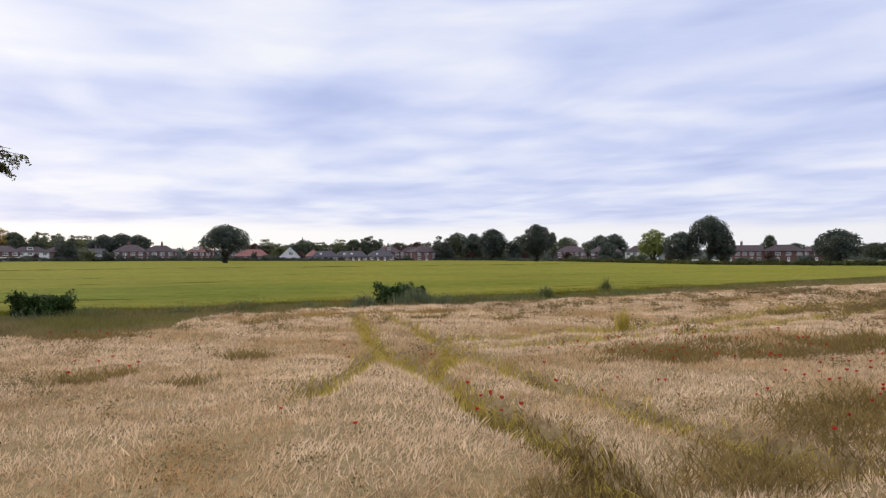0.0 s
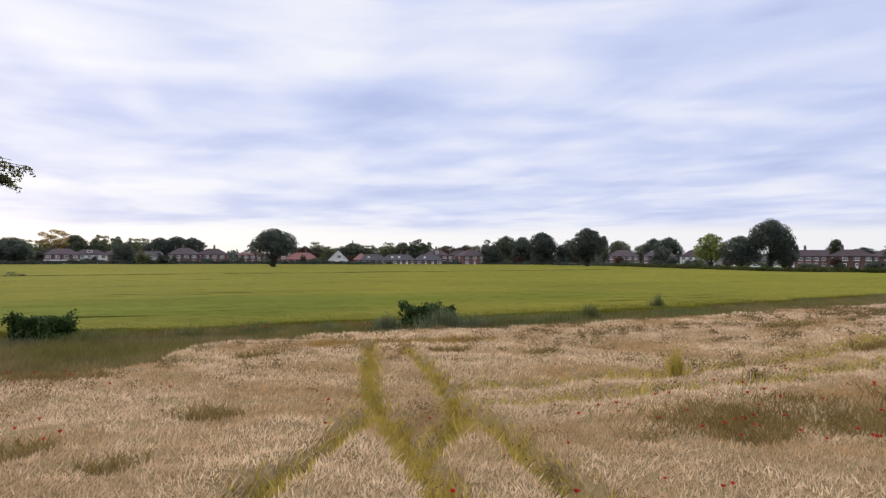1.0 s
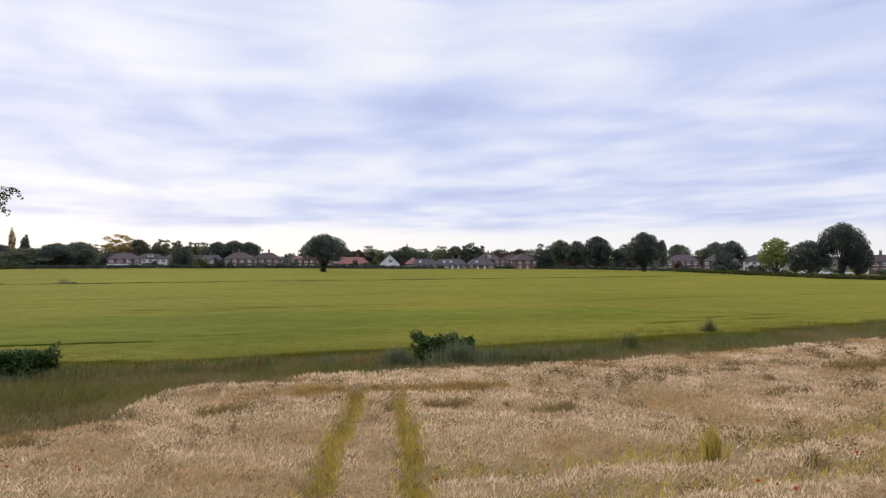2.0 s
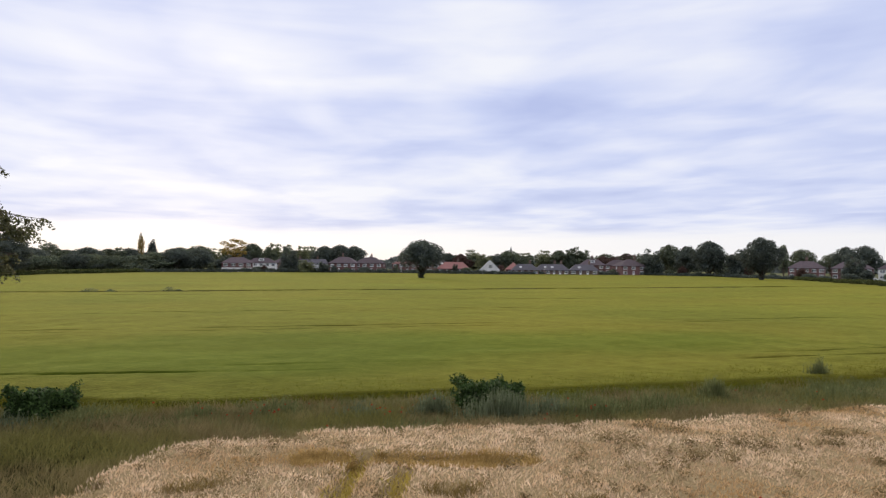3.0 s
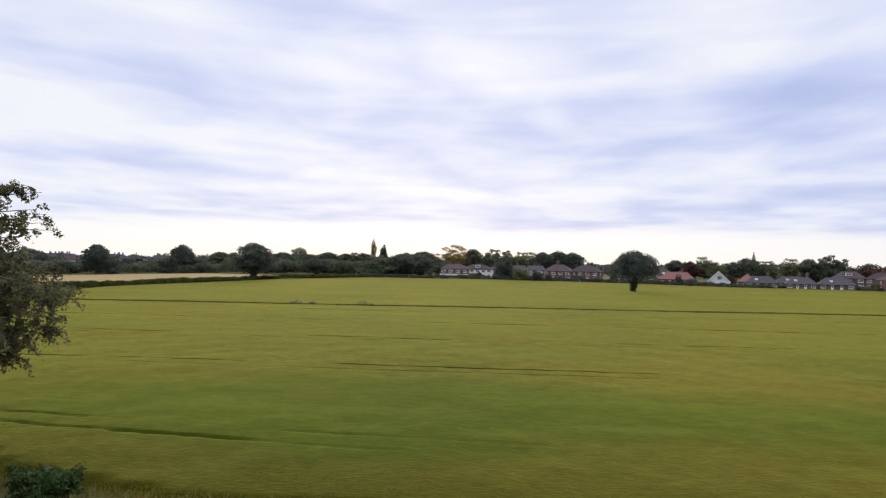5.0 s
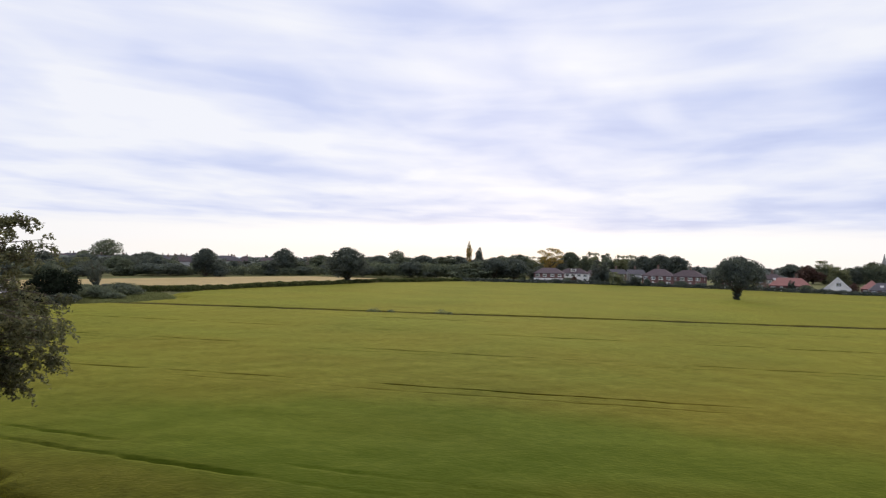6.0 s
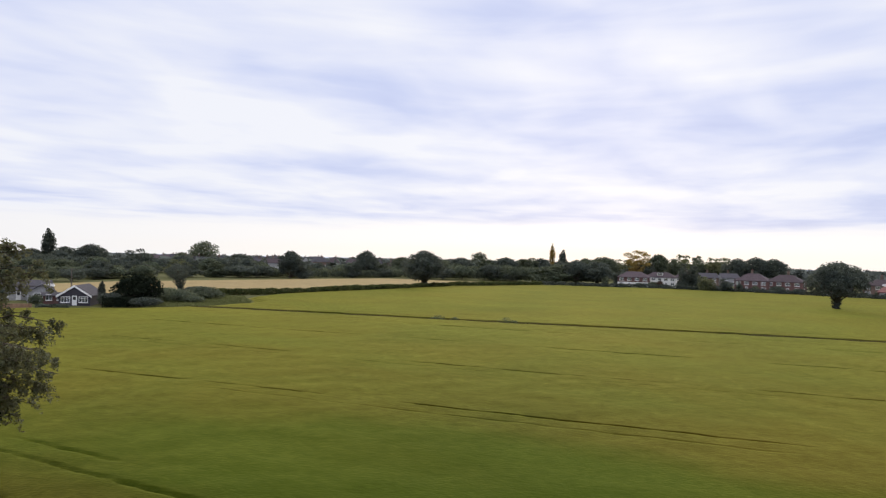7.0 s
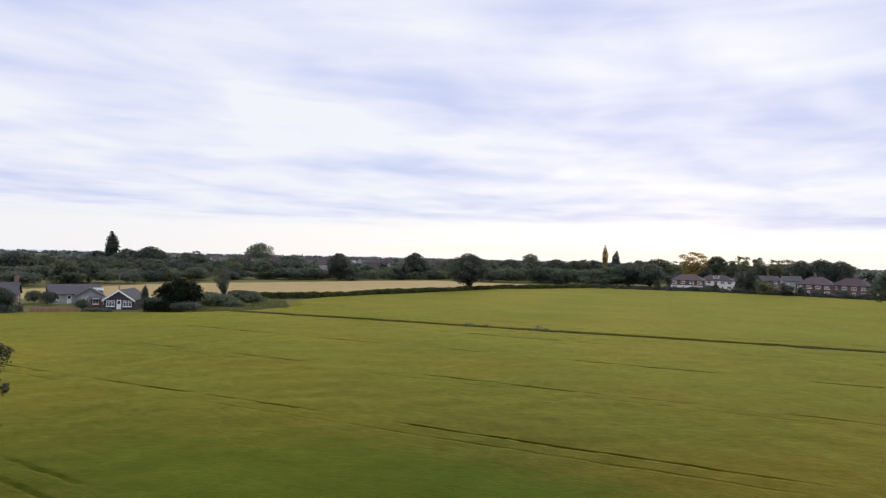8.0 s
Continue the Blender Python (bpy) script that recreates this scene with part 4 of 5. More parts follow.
# behind and among the western houses
plant_rows([("round_mid", -368, 272, 16, 14), ("round_mid", -338, 264, 13.8, 12), ("round_mid", -360, 284, 17, 14), ("dome_mid", -364, 296, 16, 14), ("round_mid", -350, 298, 15.4, 12.4),
            ("round_mid", -354, 310, 15.6, 12.5), ("round", -266, 223, 11.8, 12.2), ("dome", -319, 290, 14.4, 18), ("dome", -313, 297, 15.2, 20), ("dome", -308, 304, 14.6, 18),
            ("round", -341, 249, 11.2, 10), ("round_mid", -252, 222, 6.4, 8), ("round", -244, 226, 5.6, 7)], "behind the brick houses", "trees by the western houses")
plant_rows([("round", -302, 387, 11.6, 15), ("copper", -289, 385, 11, 11.5), ("round_mid", -288, 398, 14.6, 11.5), ("round_mid", -264, 379, 11, 12), ("round", -271, 399, 11.4, 13.5),
            ("dome_mid", -268, 413, 13.8, 16), ("round_mid", -259, 419, 12.5, 15), ("round_mid", -232, 401, 14, 12.5), ("round_mid", -224, 406, 13.4, 12), ("round_mid", -217, 410, 16, 13.5),
            ("dome_mid", -211, 413, 13.8, 14), ("copper", -195, 410, 10, 12), ("copper", -182, 417, 11.5, 14.5), ("copper", -185, 404, 9.2, 10), ("copper", -288, 388, 8, 14)],
           "behind the bungalows", "trees behind the bungalows")
# the clump at the middle of the far edge, and on to the east
plant_rows([("round", -127, 322, 12.8, 13), ("round_mid", -125, 339, 15, 10), ("round", -114, 333, 14, 13), ("round", -101, 323, 15.8, 14.5), ("round", -89, 325, 13.6, 13),
            ("tall", -77, 349, 14.6, 5.2), ("dome_mid", -82, 409, 13.8, 13.5), ("open", -73, 431, 11.6, 12), ("dome", -63, 412, 14.6, 14), ("dome", -55, 414, 15.2, 17),
            ("round", -43, 304, 10.6, 10)], "at the far edge of the barley", "trees at the far edge")
plant_rows([("fresh", -21, 265, 12.4, 12), ("tall", 23, 351, 12.2, 8), ("dome", 42, 435, 9.6, 16), ("dome", 34, 239, 10.8, 15), ("shrub_mid", 55, 302, 7.4, 11),
            ("dome", 50, 424, 8.4, 12.5), ("oak", -2, 258, 16.6, 13.6), ("dome", -11, 259, 11.2, 14), ("shrub", 62, 300, 8.0, 15), ("dome", 2, 260, 11, 10)],
           "behind the eastern hedge", "trees by the eastern houses")
# the belts of trees that close the gaps behind the straw field and the wood
sown = random.Random(17)
BELT = [(-330, -150), (-345, -90), (-365, -45), (-372, 0), (-395, 45), (-400, 100), (-398, 150), (-398, 205), (-385, 250)]
for i in range(44):
    f = (i + 0.5) / 44 * (len(BELT) - 1)
    k = int(f)
    bx = BELT[k][0] + (BELT[k + 1][0] - BELT[k][0]) * (f - k) + sown.uniform(-22, 12)
    by = BELT[k][1] + (BELT[k + 1][1] - BELT[k][1]) * (f - k) + sown.uniform(-5, 5)
    high = sown.uniform(6.0, 9.5) if by < 120 else sown.uniform(9.0, 11.5)
    if by > 30 and by < 120:
        high *= 0.75
    plant(sown.choice(("dome", "dome_mid", "round", "round_mid")), bx, by, high, sown.uniform(11, 17), "in the belt beyond the straw field", "belt of trees")
NEAR_BELT = [(-225, -100), (-236, -62), (-262, -38), (-290, -16), (-316, 18), (-334, 50), (-352, 84), (-362, 112), (-345, 150), (-318, 176)]
for i in range(56):
    f = (i + 0.5) / 56 * (len(NEAR_BELT) - 1)
    k = int(f)
    bx = NEAR_BELT[k][0] + (NEAR_BELT[k + 1][0] - NEAR_BELT[k][0]) * (f - k) + sown.uniform(-16, 3)
    by = NEAR_BELT[k][1] + (NEAR_BELT[k + 1][1] - NEAR_BELT[k][1]) * (f - k) + sown.uniform(-4, 4)
    if i % 3:
        plant(sown.choice(("shrub", "shrub", "shrub_mid")), bx, by, sown.uniform(3.6, 6.0), sown.uniform(9, 14), "along the far side of the straw field", "belt of shrubs")
    else:
        plant(sown.choice(("dome", "round", "dome_mid")), bx - 12, by, sown.uniform(6.5, 9.5) * (0.8 if 40 < by < 120 else 1), sown.uniform(9, 14), "beyond the straw field", "belt of trees")
# shrubs and small trees in the gardens between the hedge and the houses
BACKS = [(-278, 186), (-262, 214), (-240, 240), (-208, 262), (-184, 276), (-160, 304), (-134, 324), (-100, 328), (-62, 302), (-40, 296), (-12, 290), (10, 282), (32, 276), (52, 270)]
for i in range(64):
    f = (i + 0.5) / 64 * (len(BACKS) - 1)
    k = int(f)
    bx = BACKS[k][0] + (BACKS[k + 1][0] - BACKS[k][0]) * (f - k) + sown.uniform(-4, 4)
    by = BACKS[k][1] + (BACKS[k + 1][1] - BACKS[k][1]) * (f - k) + sown.uniform(-4, 4)
    low = i % 4
    plant(sown.choice(("shrub", "shrub_mid")) if low else sown.choice(("round", "copper", "round_mid")), bx, by, sown.uniform(1.6, 3.2) if low else sown.uniform(3.6, 5.4),
          sown.uniform(3, 6.5) if low else sown.uniform(3, 4.6), "in the gardens behind the hedge", "garden planting")
# gardens of the near bungalows
plant_rows([("yew", -160.5, 13.5, 6.9, 10.5), ("shrub", -199.5, 21, 2.2, 6), ("shrub", -156.5, 9, 3.0, 6), ("cypress", -160.5, 6.2, 5.2, 1.8), ("shrub_mid", -155.5, -5, 2.4, 3),
            ("shrub_mid", -172.5, 18, 3.2, 9), ("shrub_mid", -178, 27, 2.4, 8), ("shrub_mid", -166, 24, 1.8, 6), ("shrub_mid", -168.5, 21, 3.0, 8), ("shrub_mid", -180.5, 25, 3.2, 9), ("shrub_mid", -172.5, -21, 3.0, 4), ("shrub", -168.5, -16.5, 3.2, 4), ("round", -152.5, -20, 5.0, 6.5),
            ("shrub", -154.5, 16, 2.2, 7)], "in the gardens by the field", "garden shrubs")


def build_hedge(name, line, height, width, count, size, material, label):
    line = np.array(line, float)
    seg = np.hypot(*np.diff(line, axis=0).T)
    at = rng.uniform(0, seg.sum(), count)
    k = np.clip(np.searchsorted(np.cumsum(seg), at), 0, len(seg) - 1)
    t = (at - (np.cumsum(seg) - seg)[k]) / seg[k]
    p = line[k] + (line[k + 1] - line[k]) * t[:, None]
    d = (line[k + 1] - line[k]) / seg[k][:, None]
    a = rng.uniform(-0.35, math.pi + 0.35, count)
    swell = 0.75 + 0.5 * lattice(41, 3.0, at, at * 0 + 3) + 0.25 * lattice(42, 0.9, at, at * 0)
    r = rng.uniform(0.8, 1.05, count) * swell
    off = np.cos(a) * r * width / 2
    c = np.stack((p[:, 0] - d[:, 1] * off, p[:, 1] + d[:, 0] * off, np.maximum(0.1, height * 0.35 + np.sin(a) * r * height * 0.62)), 1)
    nr = np.stack((-d[:, 1] * np.cos(a), d[:, 0] * np.cos(a), np.sin(a)), 1)
    v, f = leaf_cards(c, nr * 0.8, size * rng.uniform(0.6, 1.3, count))
    return tagged(new(name, mesh_of(name, v, f, material)), label, "undergrowth" if name == "undergrowth" else "hedge", kind="stuff")


build_hedge("hedge", [(-196, 25), (-206, 49), (-238, 84), (-265, 115), (-284, 160)], 1.7, 2.2, 34000, 0.32, M_HEDGE, "clipped green hedge between barley and straw field")
build_hedge("hedge", [(-284, 160), (-281, 174), (-263, 208), (-239, 234), (-206, 256), (-179, 270)], 1.7, 1.8, 16000, 0.34, M_LEAF_DARK, "low dark garden hedge below the brick houses")
build_hedge("hedge", [(-179, 270), (-156, 298), (-131, 318), (-98, 320), (-60, 294)], 1.5, 1.8, 16000, 0.34, M_LEAF_DARK, "low dark hedge at the far edge of the barley")
build_hedge("hedge", [(-60, 294), (-30, 252), (-3, 212), (20, 206), (45, 207), (70, 196)], 1.4, 2.0, 24000, 0.32, M_HEDGE, "rough green hedge before the eastern houses")
build_hedge("hedge", [(-149, -27), (-150.5, -14.5)], 1.4, 1.4, 2500, 0.2, M_LEAF_DARK, "dark clipped hedge before the slate-roofed house")
build_hedge("hedge", [(-152, -4), (-152.3, 2)], 0.8, 1.0, 1200, 0.16, M_LEAF_DARK, "low dark clipped hedge before the bungalow")
build_hedge("hedge", [(-154.6, 7.6), (-155.2, 11), (-156.6, 16)], 2.0, 2.0, 4200, 0.2, M_LEAF_YEW, "near-black dense hedge at the foot of the yew")


# undergrowth that closes the foot of the woods and belts
WOODS = "dense dark undergrowth at the foot of the trees"
build_hedge("undergrowth", [(-350, 112), (-346, 136), (-338, 156), (-322, 176), (-318, 196), (-314, 206)], 6.6, 8, 15000, 0.55, M_LEAF_MID, WOODS)
build_hedge("undergrowth", [(-392, 130), (-396, 165), (-396, 205), (-384, 240)], 9.0, 9, 12000, 0.7, M_LEAF_DARK, WOODS)
build_hedge("undergrowth", [(-345, -110), (-362, -70), (-376, -40), (-388, -5), (-398, 40)], 7.0, 12, 16000, 0.7, M_LEAF_DARK, WOODS)
build_hedge("undergrowth", [(-276, -112), (-293, -76), (-308, -44), (-320, -12)], 4.4, 8, 11000, 0.5, M_LEAF_MID, WOODS)
build_hedge("undergrowth", [(-332, 18), (-338, 44), (-352, 84), (-364, 112)], 3.8, 7, 8000, 0.5, M_LEAF_MID, WOODS)
build_hedge("undergrowth", [(-376, 256), (-362, 282), (-352, 312)], 10.0, 9, 8000, 0.7, M_LEAF_MID, WOODS)
build_hedge("undergrowth", [(-308, 390), (-264, 408), (-216, 416), (-184, 416), (-140, 424), (-100, 420)], 9.4, 9, 18000, 0.7, M_LEAF_MID, WOODS)


# the ash at the field corner, near the camera's path
def build_ash():
    ob = new("ash_tree")
    ob.location = (TREE_AT[0], TREE_AT[1], 0)
    stem = [np.array(p) for p in ((0, 0, -0.2), (0.1, 0.1, 1.0), (0.2, 0.2, 3.5), (0.1, 0.4, 7.0), (0.3, 0.3, 9.5), (0.2, 0.2, 12.4))]
    wood = [tube(stem, [0.55, 0.42, 0.36, 0.30, 0.18, 0.05], 10)]
    leaf_c, leaf_n = [], []
    for i in range(185):
        f = (i * 0.618) % 1.0
        z = 4.4 + 8.9 * f ** 1.1
        # most boughs lean out over the open field, drawn by the light
        a = radians(90 + (rng.normal() * 42 if i % 3 else rng.uniform(-180, 180)))
        reach = float(np.interp(z, (4, 5.5, 6.3, 7.2, 8.2, 9, 10, 11, 12.3, 13.4), (6.3, 6.9, 7.8, 9.2, 9.5, 8.8, 7.9, 7.2, 7.0, 4.8)))
        off = abs((math.degrees(a) - 92 + 180) % 360 - 180)
        reach *= 1 - 0.40 * float(smoothstep(97, 122, math.degrees(a)))
        reach *= 1.0 if math.degrees(a) > 82 else 0.82 if z > 9 else 0.93
        reach *= rng.uniform(0.74, 1.01) * (1.0 if off < 50 else 0.86)
        s0 = np.array((0.2, 0.3, max(3.4, min(11.0, z - rng.uniform(0.6, 2.0)))))
        way = np.array((math.cos(a), math.sin(a), 0))
        crest = max(z, s0[2]) + (0.9 if z < 9 else 0.2)
        tip = np.array((way[0] * reach, way[1] * reach, z))
        path = [s0, s0 * 0.64 + tip * 0.36 + (0, 0, (crest - z) * 0.5), s0 * 0.28 + tip * 0.72 + (0, 0, (crest - z) * 0.9), tip]
        wood.append(tube(path, [0.085, 0.06, 0.034, 0.010], 6))
        for q in rng.uniform(0.45, 1.0, 18 if z < 9.2 else 12):
            k = min(2, int(q * 3))
            p = path[k] + (path[k + 1] - path[k]) * (q * 3 - k)
            e = p + units(1)[0] * np.array((1, 1, 0.6)) * rng.uniform(0.3, 0.85) + np.array((0, 0, -0.28 if z < 9 else 0.0))
            wood.append(tube([p, (p + e) / 2 + (0, 0, 0.10), e], [0.016, 0.010, 0.005], 4))
            m = 30
            t = rng.random(m)[:, None]
            bend = np.array((0, 0, -0.22)) * t ** 2
            leaf_c.append(p + (e - p) * (0.35 + 0.75 * t) + bend + units(m) * (rng.random(m) ** 0.5 * 0.19)[:, None])
            leaf_n.append(units(m) * 0.4 + np.array((0, 0, 0.5)))
    v, f = joined(wood)
    part("trunk", mesh_of("trunk", v, f, M_BARK, True), ob)
    c, nr = np.concatenate(leaf_c), np.concatenate(leaf_n)
    v, f = leaf_cards(c, nr, 0.085 * rng.uniform(0.7, 1.3, len(c)), 0.9)
    part("crown", mesh_of("crown", v, f, M_LEAF_ASH), ob)
    return tagged(ob, "large ash tree with drooping leafy boughs at the field corner", "tree")


build_ash()


def build_bush(x, y, w, d, h, rot, name, label):
    ob = new(name)
    ob.matrix_basis = pose(x, y, 0, 0, 0, rot)
    n = 5600
    lobes = []
    for i in range(11):
        a, q = i * 2.399, math.sqrt(rng.random()) * 0.36
        lobes.append((math.cos(a) * q * w, math.sin(a) * q * d, h * (0.26 + 0.44 * (1 - (q / 0.36) ** 2)) * rng.uniform(0.85, 1.12), 0.25 * h * rng.uniform(0.8, 1.4)))
    lobes += [(s * 0.13 * w, 0, h * 0.58, 0.30 * h) for s in (-1, 0, 1)]
    lobes = np.array(lobes)
    k = rng.integers(0, len(lobes), n)
    way = units(n)
    c = lobes[k, :3] + way * (lobes[k, 3] * rng.uniform(0.6, 1.12, n))[:, None] * np.array((1.35, 1.2, 1.0))
    # leafy sprays standing out of the dome
    for i in range(64):
        a = rng.uniform(0, 2 * math.pi)
        base = np.array((math.cos(a) * w * 0.30, math.sin(a) * d * 0.30, h * rng.uniform(0.2, 0.85)))
        tip = base + np.array((math.cos(a) * 0.50, math.sin(a) * 0.45, rng.uniform(-0.1, 0.30) if i % 4 else rng.uniform(0.2, 0.45)))
        t = rng.random(44)[:, None]
        c = np.concatenate((c, base + (tip - base) * t + rng.normal(size=(44, 3)) * 0.07))
        way = np.concatenate((way, units(44)))
    ok = c[:, 2] > 0.1
    v, f = leaf_cards(c[ok], way[ok] + (0, 0, 0.3), 0.085 * rng.uniform(0.6, 1.4, ok.sum()))
    stems = [tube([(lobes[i, 0] * 0.4, lobes[i, 1] * 0.4, 0), (lobes[i, 0] * 0.7, lobes[i, 1] * 0.7, h * 0.3), tuple(lobes[i, :3])], [0.05, 0.035, 0.012], 6) for i in range(11)]
    sv, sf = joined(stems)
    part("stems", mesh_of("stems", sv, sf, M_BARK, True), ob)
    part("crown", mesh_of("crown", v, f, M_LEAF_ELDER), ob)
    return tagged(ob, label, "bush")


build_bush(-17.3, 43.1, 3.7, 1.9, 1.6, 54, "elder_bush", "dark green elder bush on the margin between the crops")
build_bush(-29.8, 30.2, 2.9, 2.0, 1.45, 50, "elder_bush", "dark green bush in the grass by the ash tree")


def spiky_clump(x, y, n, w, h, rot, material=None, label="tall grey-green weeds on the field margin"):
    a = rng.normal(size=(n, 2)) * (w / 2.6, w / 6.0)
    t = radians(rot)
    px, py = x + a[:, 0] * math.cos(t) - a[:, 1] * math.sin(t), y + a[:, 0] * math.sin(t) + a[:, 1] * math.cos(t)
    hh = h * (1 - 0.5 * np.minimum(1, np.abs(a[:, 0]) / w)) * rng.uniform(0.55, 1.1, n)
    v, f = blades(np.stack((px - x, py - y, np.zeros(n)), 1), hh, np.full(n, 0.035), rng.normal(size=(n, 2)) * 0.16)
    k = n
    c = np.stack((px - x, py - y, hh * rng.uniform(0.3, 1.0, k)), 1) + rng.normal(size=(k, 3)) * 0.05
    v2, f2 = leaf_cards(c, units(k), np.full(k, 0.07))
    vv, ff = joined([(v, f), (v2, f2)])
    ob = new("weed_clump", mesh_of("weed_clump", vv, ff, material or M_SAGE))
    ob.location = (x, y, 0)
    return tagged(ob, label, "weeds", "weed clumps on the margin", kind="stuff")


for row in ((-16.0, 42.2, 560, 2.0, 1.5, 54, M_SILVER), (-18.6, 41.1, 260, 1.2, 1.15, 54, M_SILVER), (-14.9, 44.2, 260, 1.6, 1.05, 54, M_SILVER), (-3.2, 31.7, 130, 0.42, 1.5, 54, M_TRACK, "tall yellow-green weed standing in the wheat"), (-1.2, 32.4, 70, 0.4, 0.95, 54, M_WEED, "brown seeding dock standing in the wheat"), (-20.6, 38.9, 160, 1.5, 0.8, 54, M_SILVER), (-29.0, 28.9, 150, 2.0, 0.8, 50, M_SILVER), (-13.8, 45.6, 500, 2.4, 0.95, 54), (-10.9, 52.4, 260, 1.2, 1.2, 54), (-8.2, 61.4, 200, 1.0, 1.5, 54),
            (-23.4, 36.8, 420, 2.4, 0.85, 54), (-27.8, 31.2, 700, 3.2, 0.8, 50), (-25.4, 34.4, 260, 1.5, 0.7, 54), (-11.9, 48.4, 600, 3.4, 0.9, 54), (-6.4, 56.4, 500, 4, 0.85, 54)):
    spiky_clump(*row)


def strip_weeds(x, y, w, h):
    """A grey-green clump of thistles on the grassy strip."""
    n = 420
    way = units(n)
    way[:, 2] = np.abs(way[:, 2])
    c = way * (rng.random(n) ** 0.4)[:, None] * (w, w * 0.5, h)
    v, f = leaf_cards(c, way, 0.13 * rng.uniform(0.6, 1.3, n))
    ob = new("weed_clump", mesh_of("weed_clump", v, f, M_SILVER))
    ob.matrix_basis = pose(x, y, 0.05, 0, 0, 54)
    return tagged(ob, "grey-green thistles on the strip through the barley", "weeds", "weed clumps on the strip", kind="stuff")


for along, wide, tall in ((-30.5, 1.9, 1.2), (-27.2, 1.1, 0.9), (-17.4, 1.8, 1.3), (-15.8, 0.8, 0.8)):
    spot = uv(along, ditch_line(along) + 0.2)
    strip_weeds(spot[0], spot[1], wide, tall)


# poppies ---------------------------------------------------------------------
def build_poppy():
    ob = new("poppy")
    v, f = tube([(0, 0, 0), (0.01, 0, 0.3), (0.0, 0.02, 0.62)], [0.004, 0.003, 0.003], 4)
    part("stem", mesh_of("stem", v, f, M_STEM), ob)
    pts, faces = [], []
    for k in range(4):
        a = k * math.pi / 2
        for r, dz in ((0.005, 0.0), (0.028, 0.010), (0.043, 0.036)):
            for s in (-0.75, 0, 0.75):
                pts.append((r * math.cos(a + s), 0.02 + r * math.sin(a + s), 0.62 + dz + (0.008 if s else 0)))
        b = k * 9
        for i in range(2):
            for j in range(2):
                faces.append((b + i * 3 + j, b + i * 3 + j + 1, b + i * 3 + j + 4, b + i * 3 + j + 3))
    part("petals", poly_mesh("petals", pts, faces, M_PETAL), ob, "papery scarlet petals")
    bm = bmesh.new()
    bmesh.ops.create_icosphere(bm, subdivisions=1, radius=0.011, matrix=Matrix.Translation((0, 0.02, 0.64)))
    part("seed_head", bm_mesh("seed_head", bm, M_POD), ob)
    return tagged(ob, "scarlet poppy standing among the ripe wheat", "poppy", "poppies")


first = build_poppy()
first.location = (-4.5, 19.2, 0.25)
spots = []
luck = random.Random(5)
for px, py, n, s in ((-1.0, 26.2, 26, 1.7), (3.0, 28.6, 34, 2.4), (2.6, 22.6, 28, 1.8), (-4.1, 18.8, 7, 0.5), (6.6, 35, 12, 2.5), (-3.6, 25.2, 8, 0.7), (-18.0, 22.6, 6, 0.7), (-12.6, 18.4, 5, 1.2), (-9.4, 24, 3, 0.9), (-2.4, 21.4, 5, 1.1), (-15.6, 23, 3, 0.8), (-8.6, 28.6, 4, 2.5)):
    for i in range(n):
        spots.append((px + luck.gauss(0, s) * 0.7 + luck.gauss(0, s) * 0.3, py + luck.gauss(0, s), 0))
for i in range(16):
    spots.append((luck.uniform(-16, 8), luck.uniform(13, 40), 0))
for px, py, n, s in ((-22.8, 35.6, 18, 0.8), (-18.8, 38.4, 14, 1.0), (-13.8, 43.4, 9, 1.3), (-24.6, 33.6, 4, 1.0), (-8, 51, 5, 2.0)):
    for i in range(n):
        spots.append((px + luck.gauss(0, s), py + luck.gauss(0, s), 1))
for x, y, where in spots:
    if where:
        z = 0.18
    else:
        z = max(0.12, float(wheat_top(np.array(x), np.array(y))) - 0.30)
    p = copy_thing(first, Matrix.Translation((x, y, z)) @ Matrix.Rotation(luck.uniform(0, 6.28), 4, "Z") @ Matrix.Rotation(luck.uniform(-0.25, 0.25), 4, "X") @ Matrix.Scale(luck.uniform(0.7, 1.05), 4))
    if where:
        p["label"] = "scarlet poppy in the grass of the field margin"


# houses ------------------------------------------------------------------------
def roof_mesh(w, d, z0, z1, material, hip, over=0.35, thick=0.16):
    """A hipped or gabled roof over a w by d plan, its ridge along the longer x."""
    a, b = w / 2 + over, d / 2 + over
    run = min(a * 0.98, b * hip)
    zt = z1 + thick
    lo = z0 - over * (z1 - z0) / (d / 2)
    top = [(-a, -b, lo + thick), (a, -b, lo + thick), (a, b, lo + thick), (-a, b, lo + thick), (-a + run, 0, zt), (a - run, 0, zt)]
    v = top + [(x, y, z - thick) for x, y, z in top]
    f = [(0, 1, 5, 4), (2, 3, 4, 5)]
    if hip > 0.1:
        f += [(1, 2, 5), (3, 0, 4)]
        rim = ((0, 1), (1, 2), (2, 3), (3, 0))
    else:
        rim = ((0, 1), (1, 5), (5, 2), (2, 3), (3, 4), (4, 0))
    f += [tuple(6 + i for i in reversed(q)) for q in f]
    f += [(j, i, 6 + i, 6 + j) for i, j in rim]
    return poly_mesh("roof", v, f, material)


def wall_mesh(w, d, z0, z1, material, ridge=None):
    """Four walls as one block; with a ridge height the ends rise into gables."""
    a, b = w / 2, d / 2
    v = [(-a, -b, z0), (a, -b, z0), (a, b, z0), (-a, b, z0), (-a, -b, z1), (a, -b, z1), (a, b, z1), (-a, b, z1)]
    f = [(3, 2, 1, 0), (0, 1, 5, 4), (2, 3, 7, 6)]
    if ridge:
        v += [(-a, 0, ridge), (a, 0, ridge)]
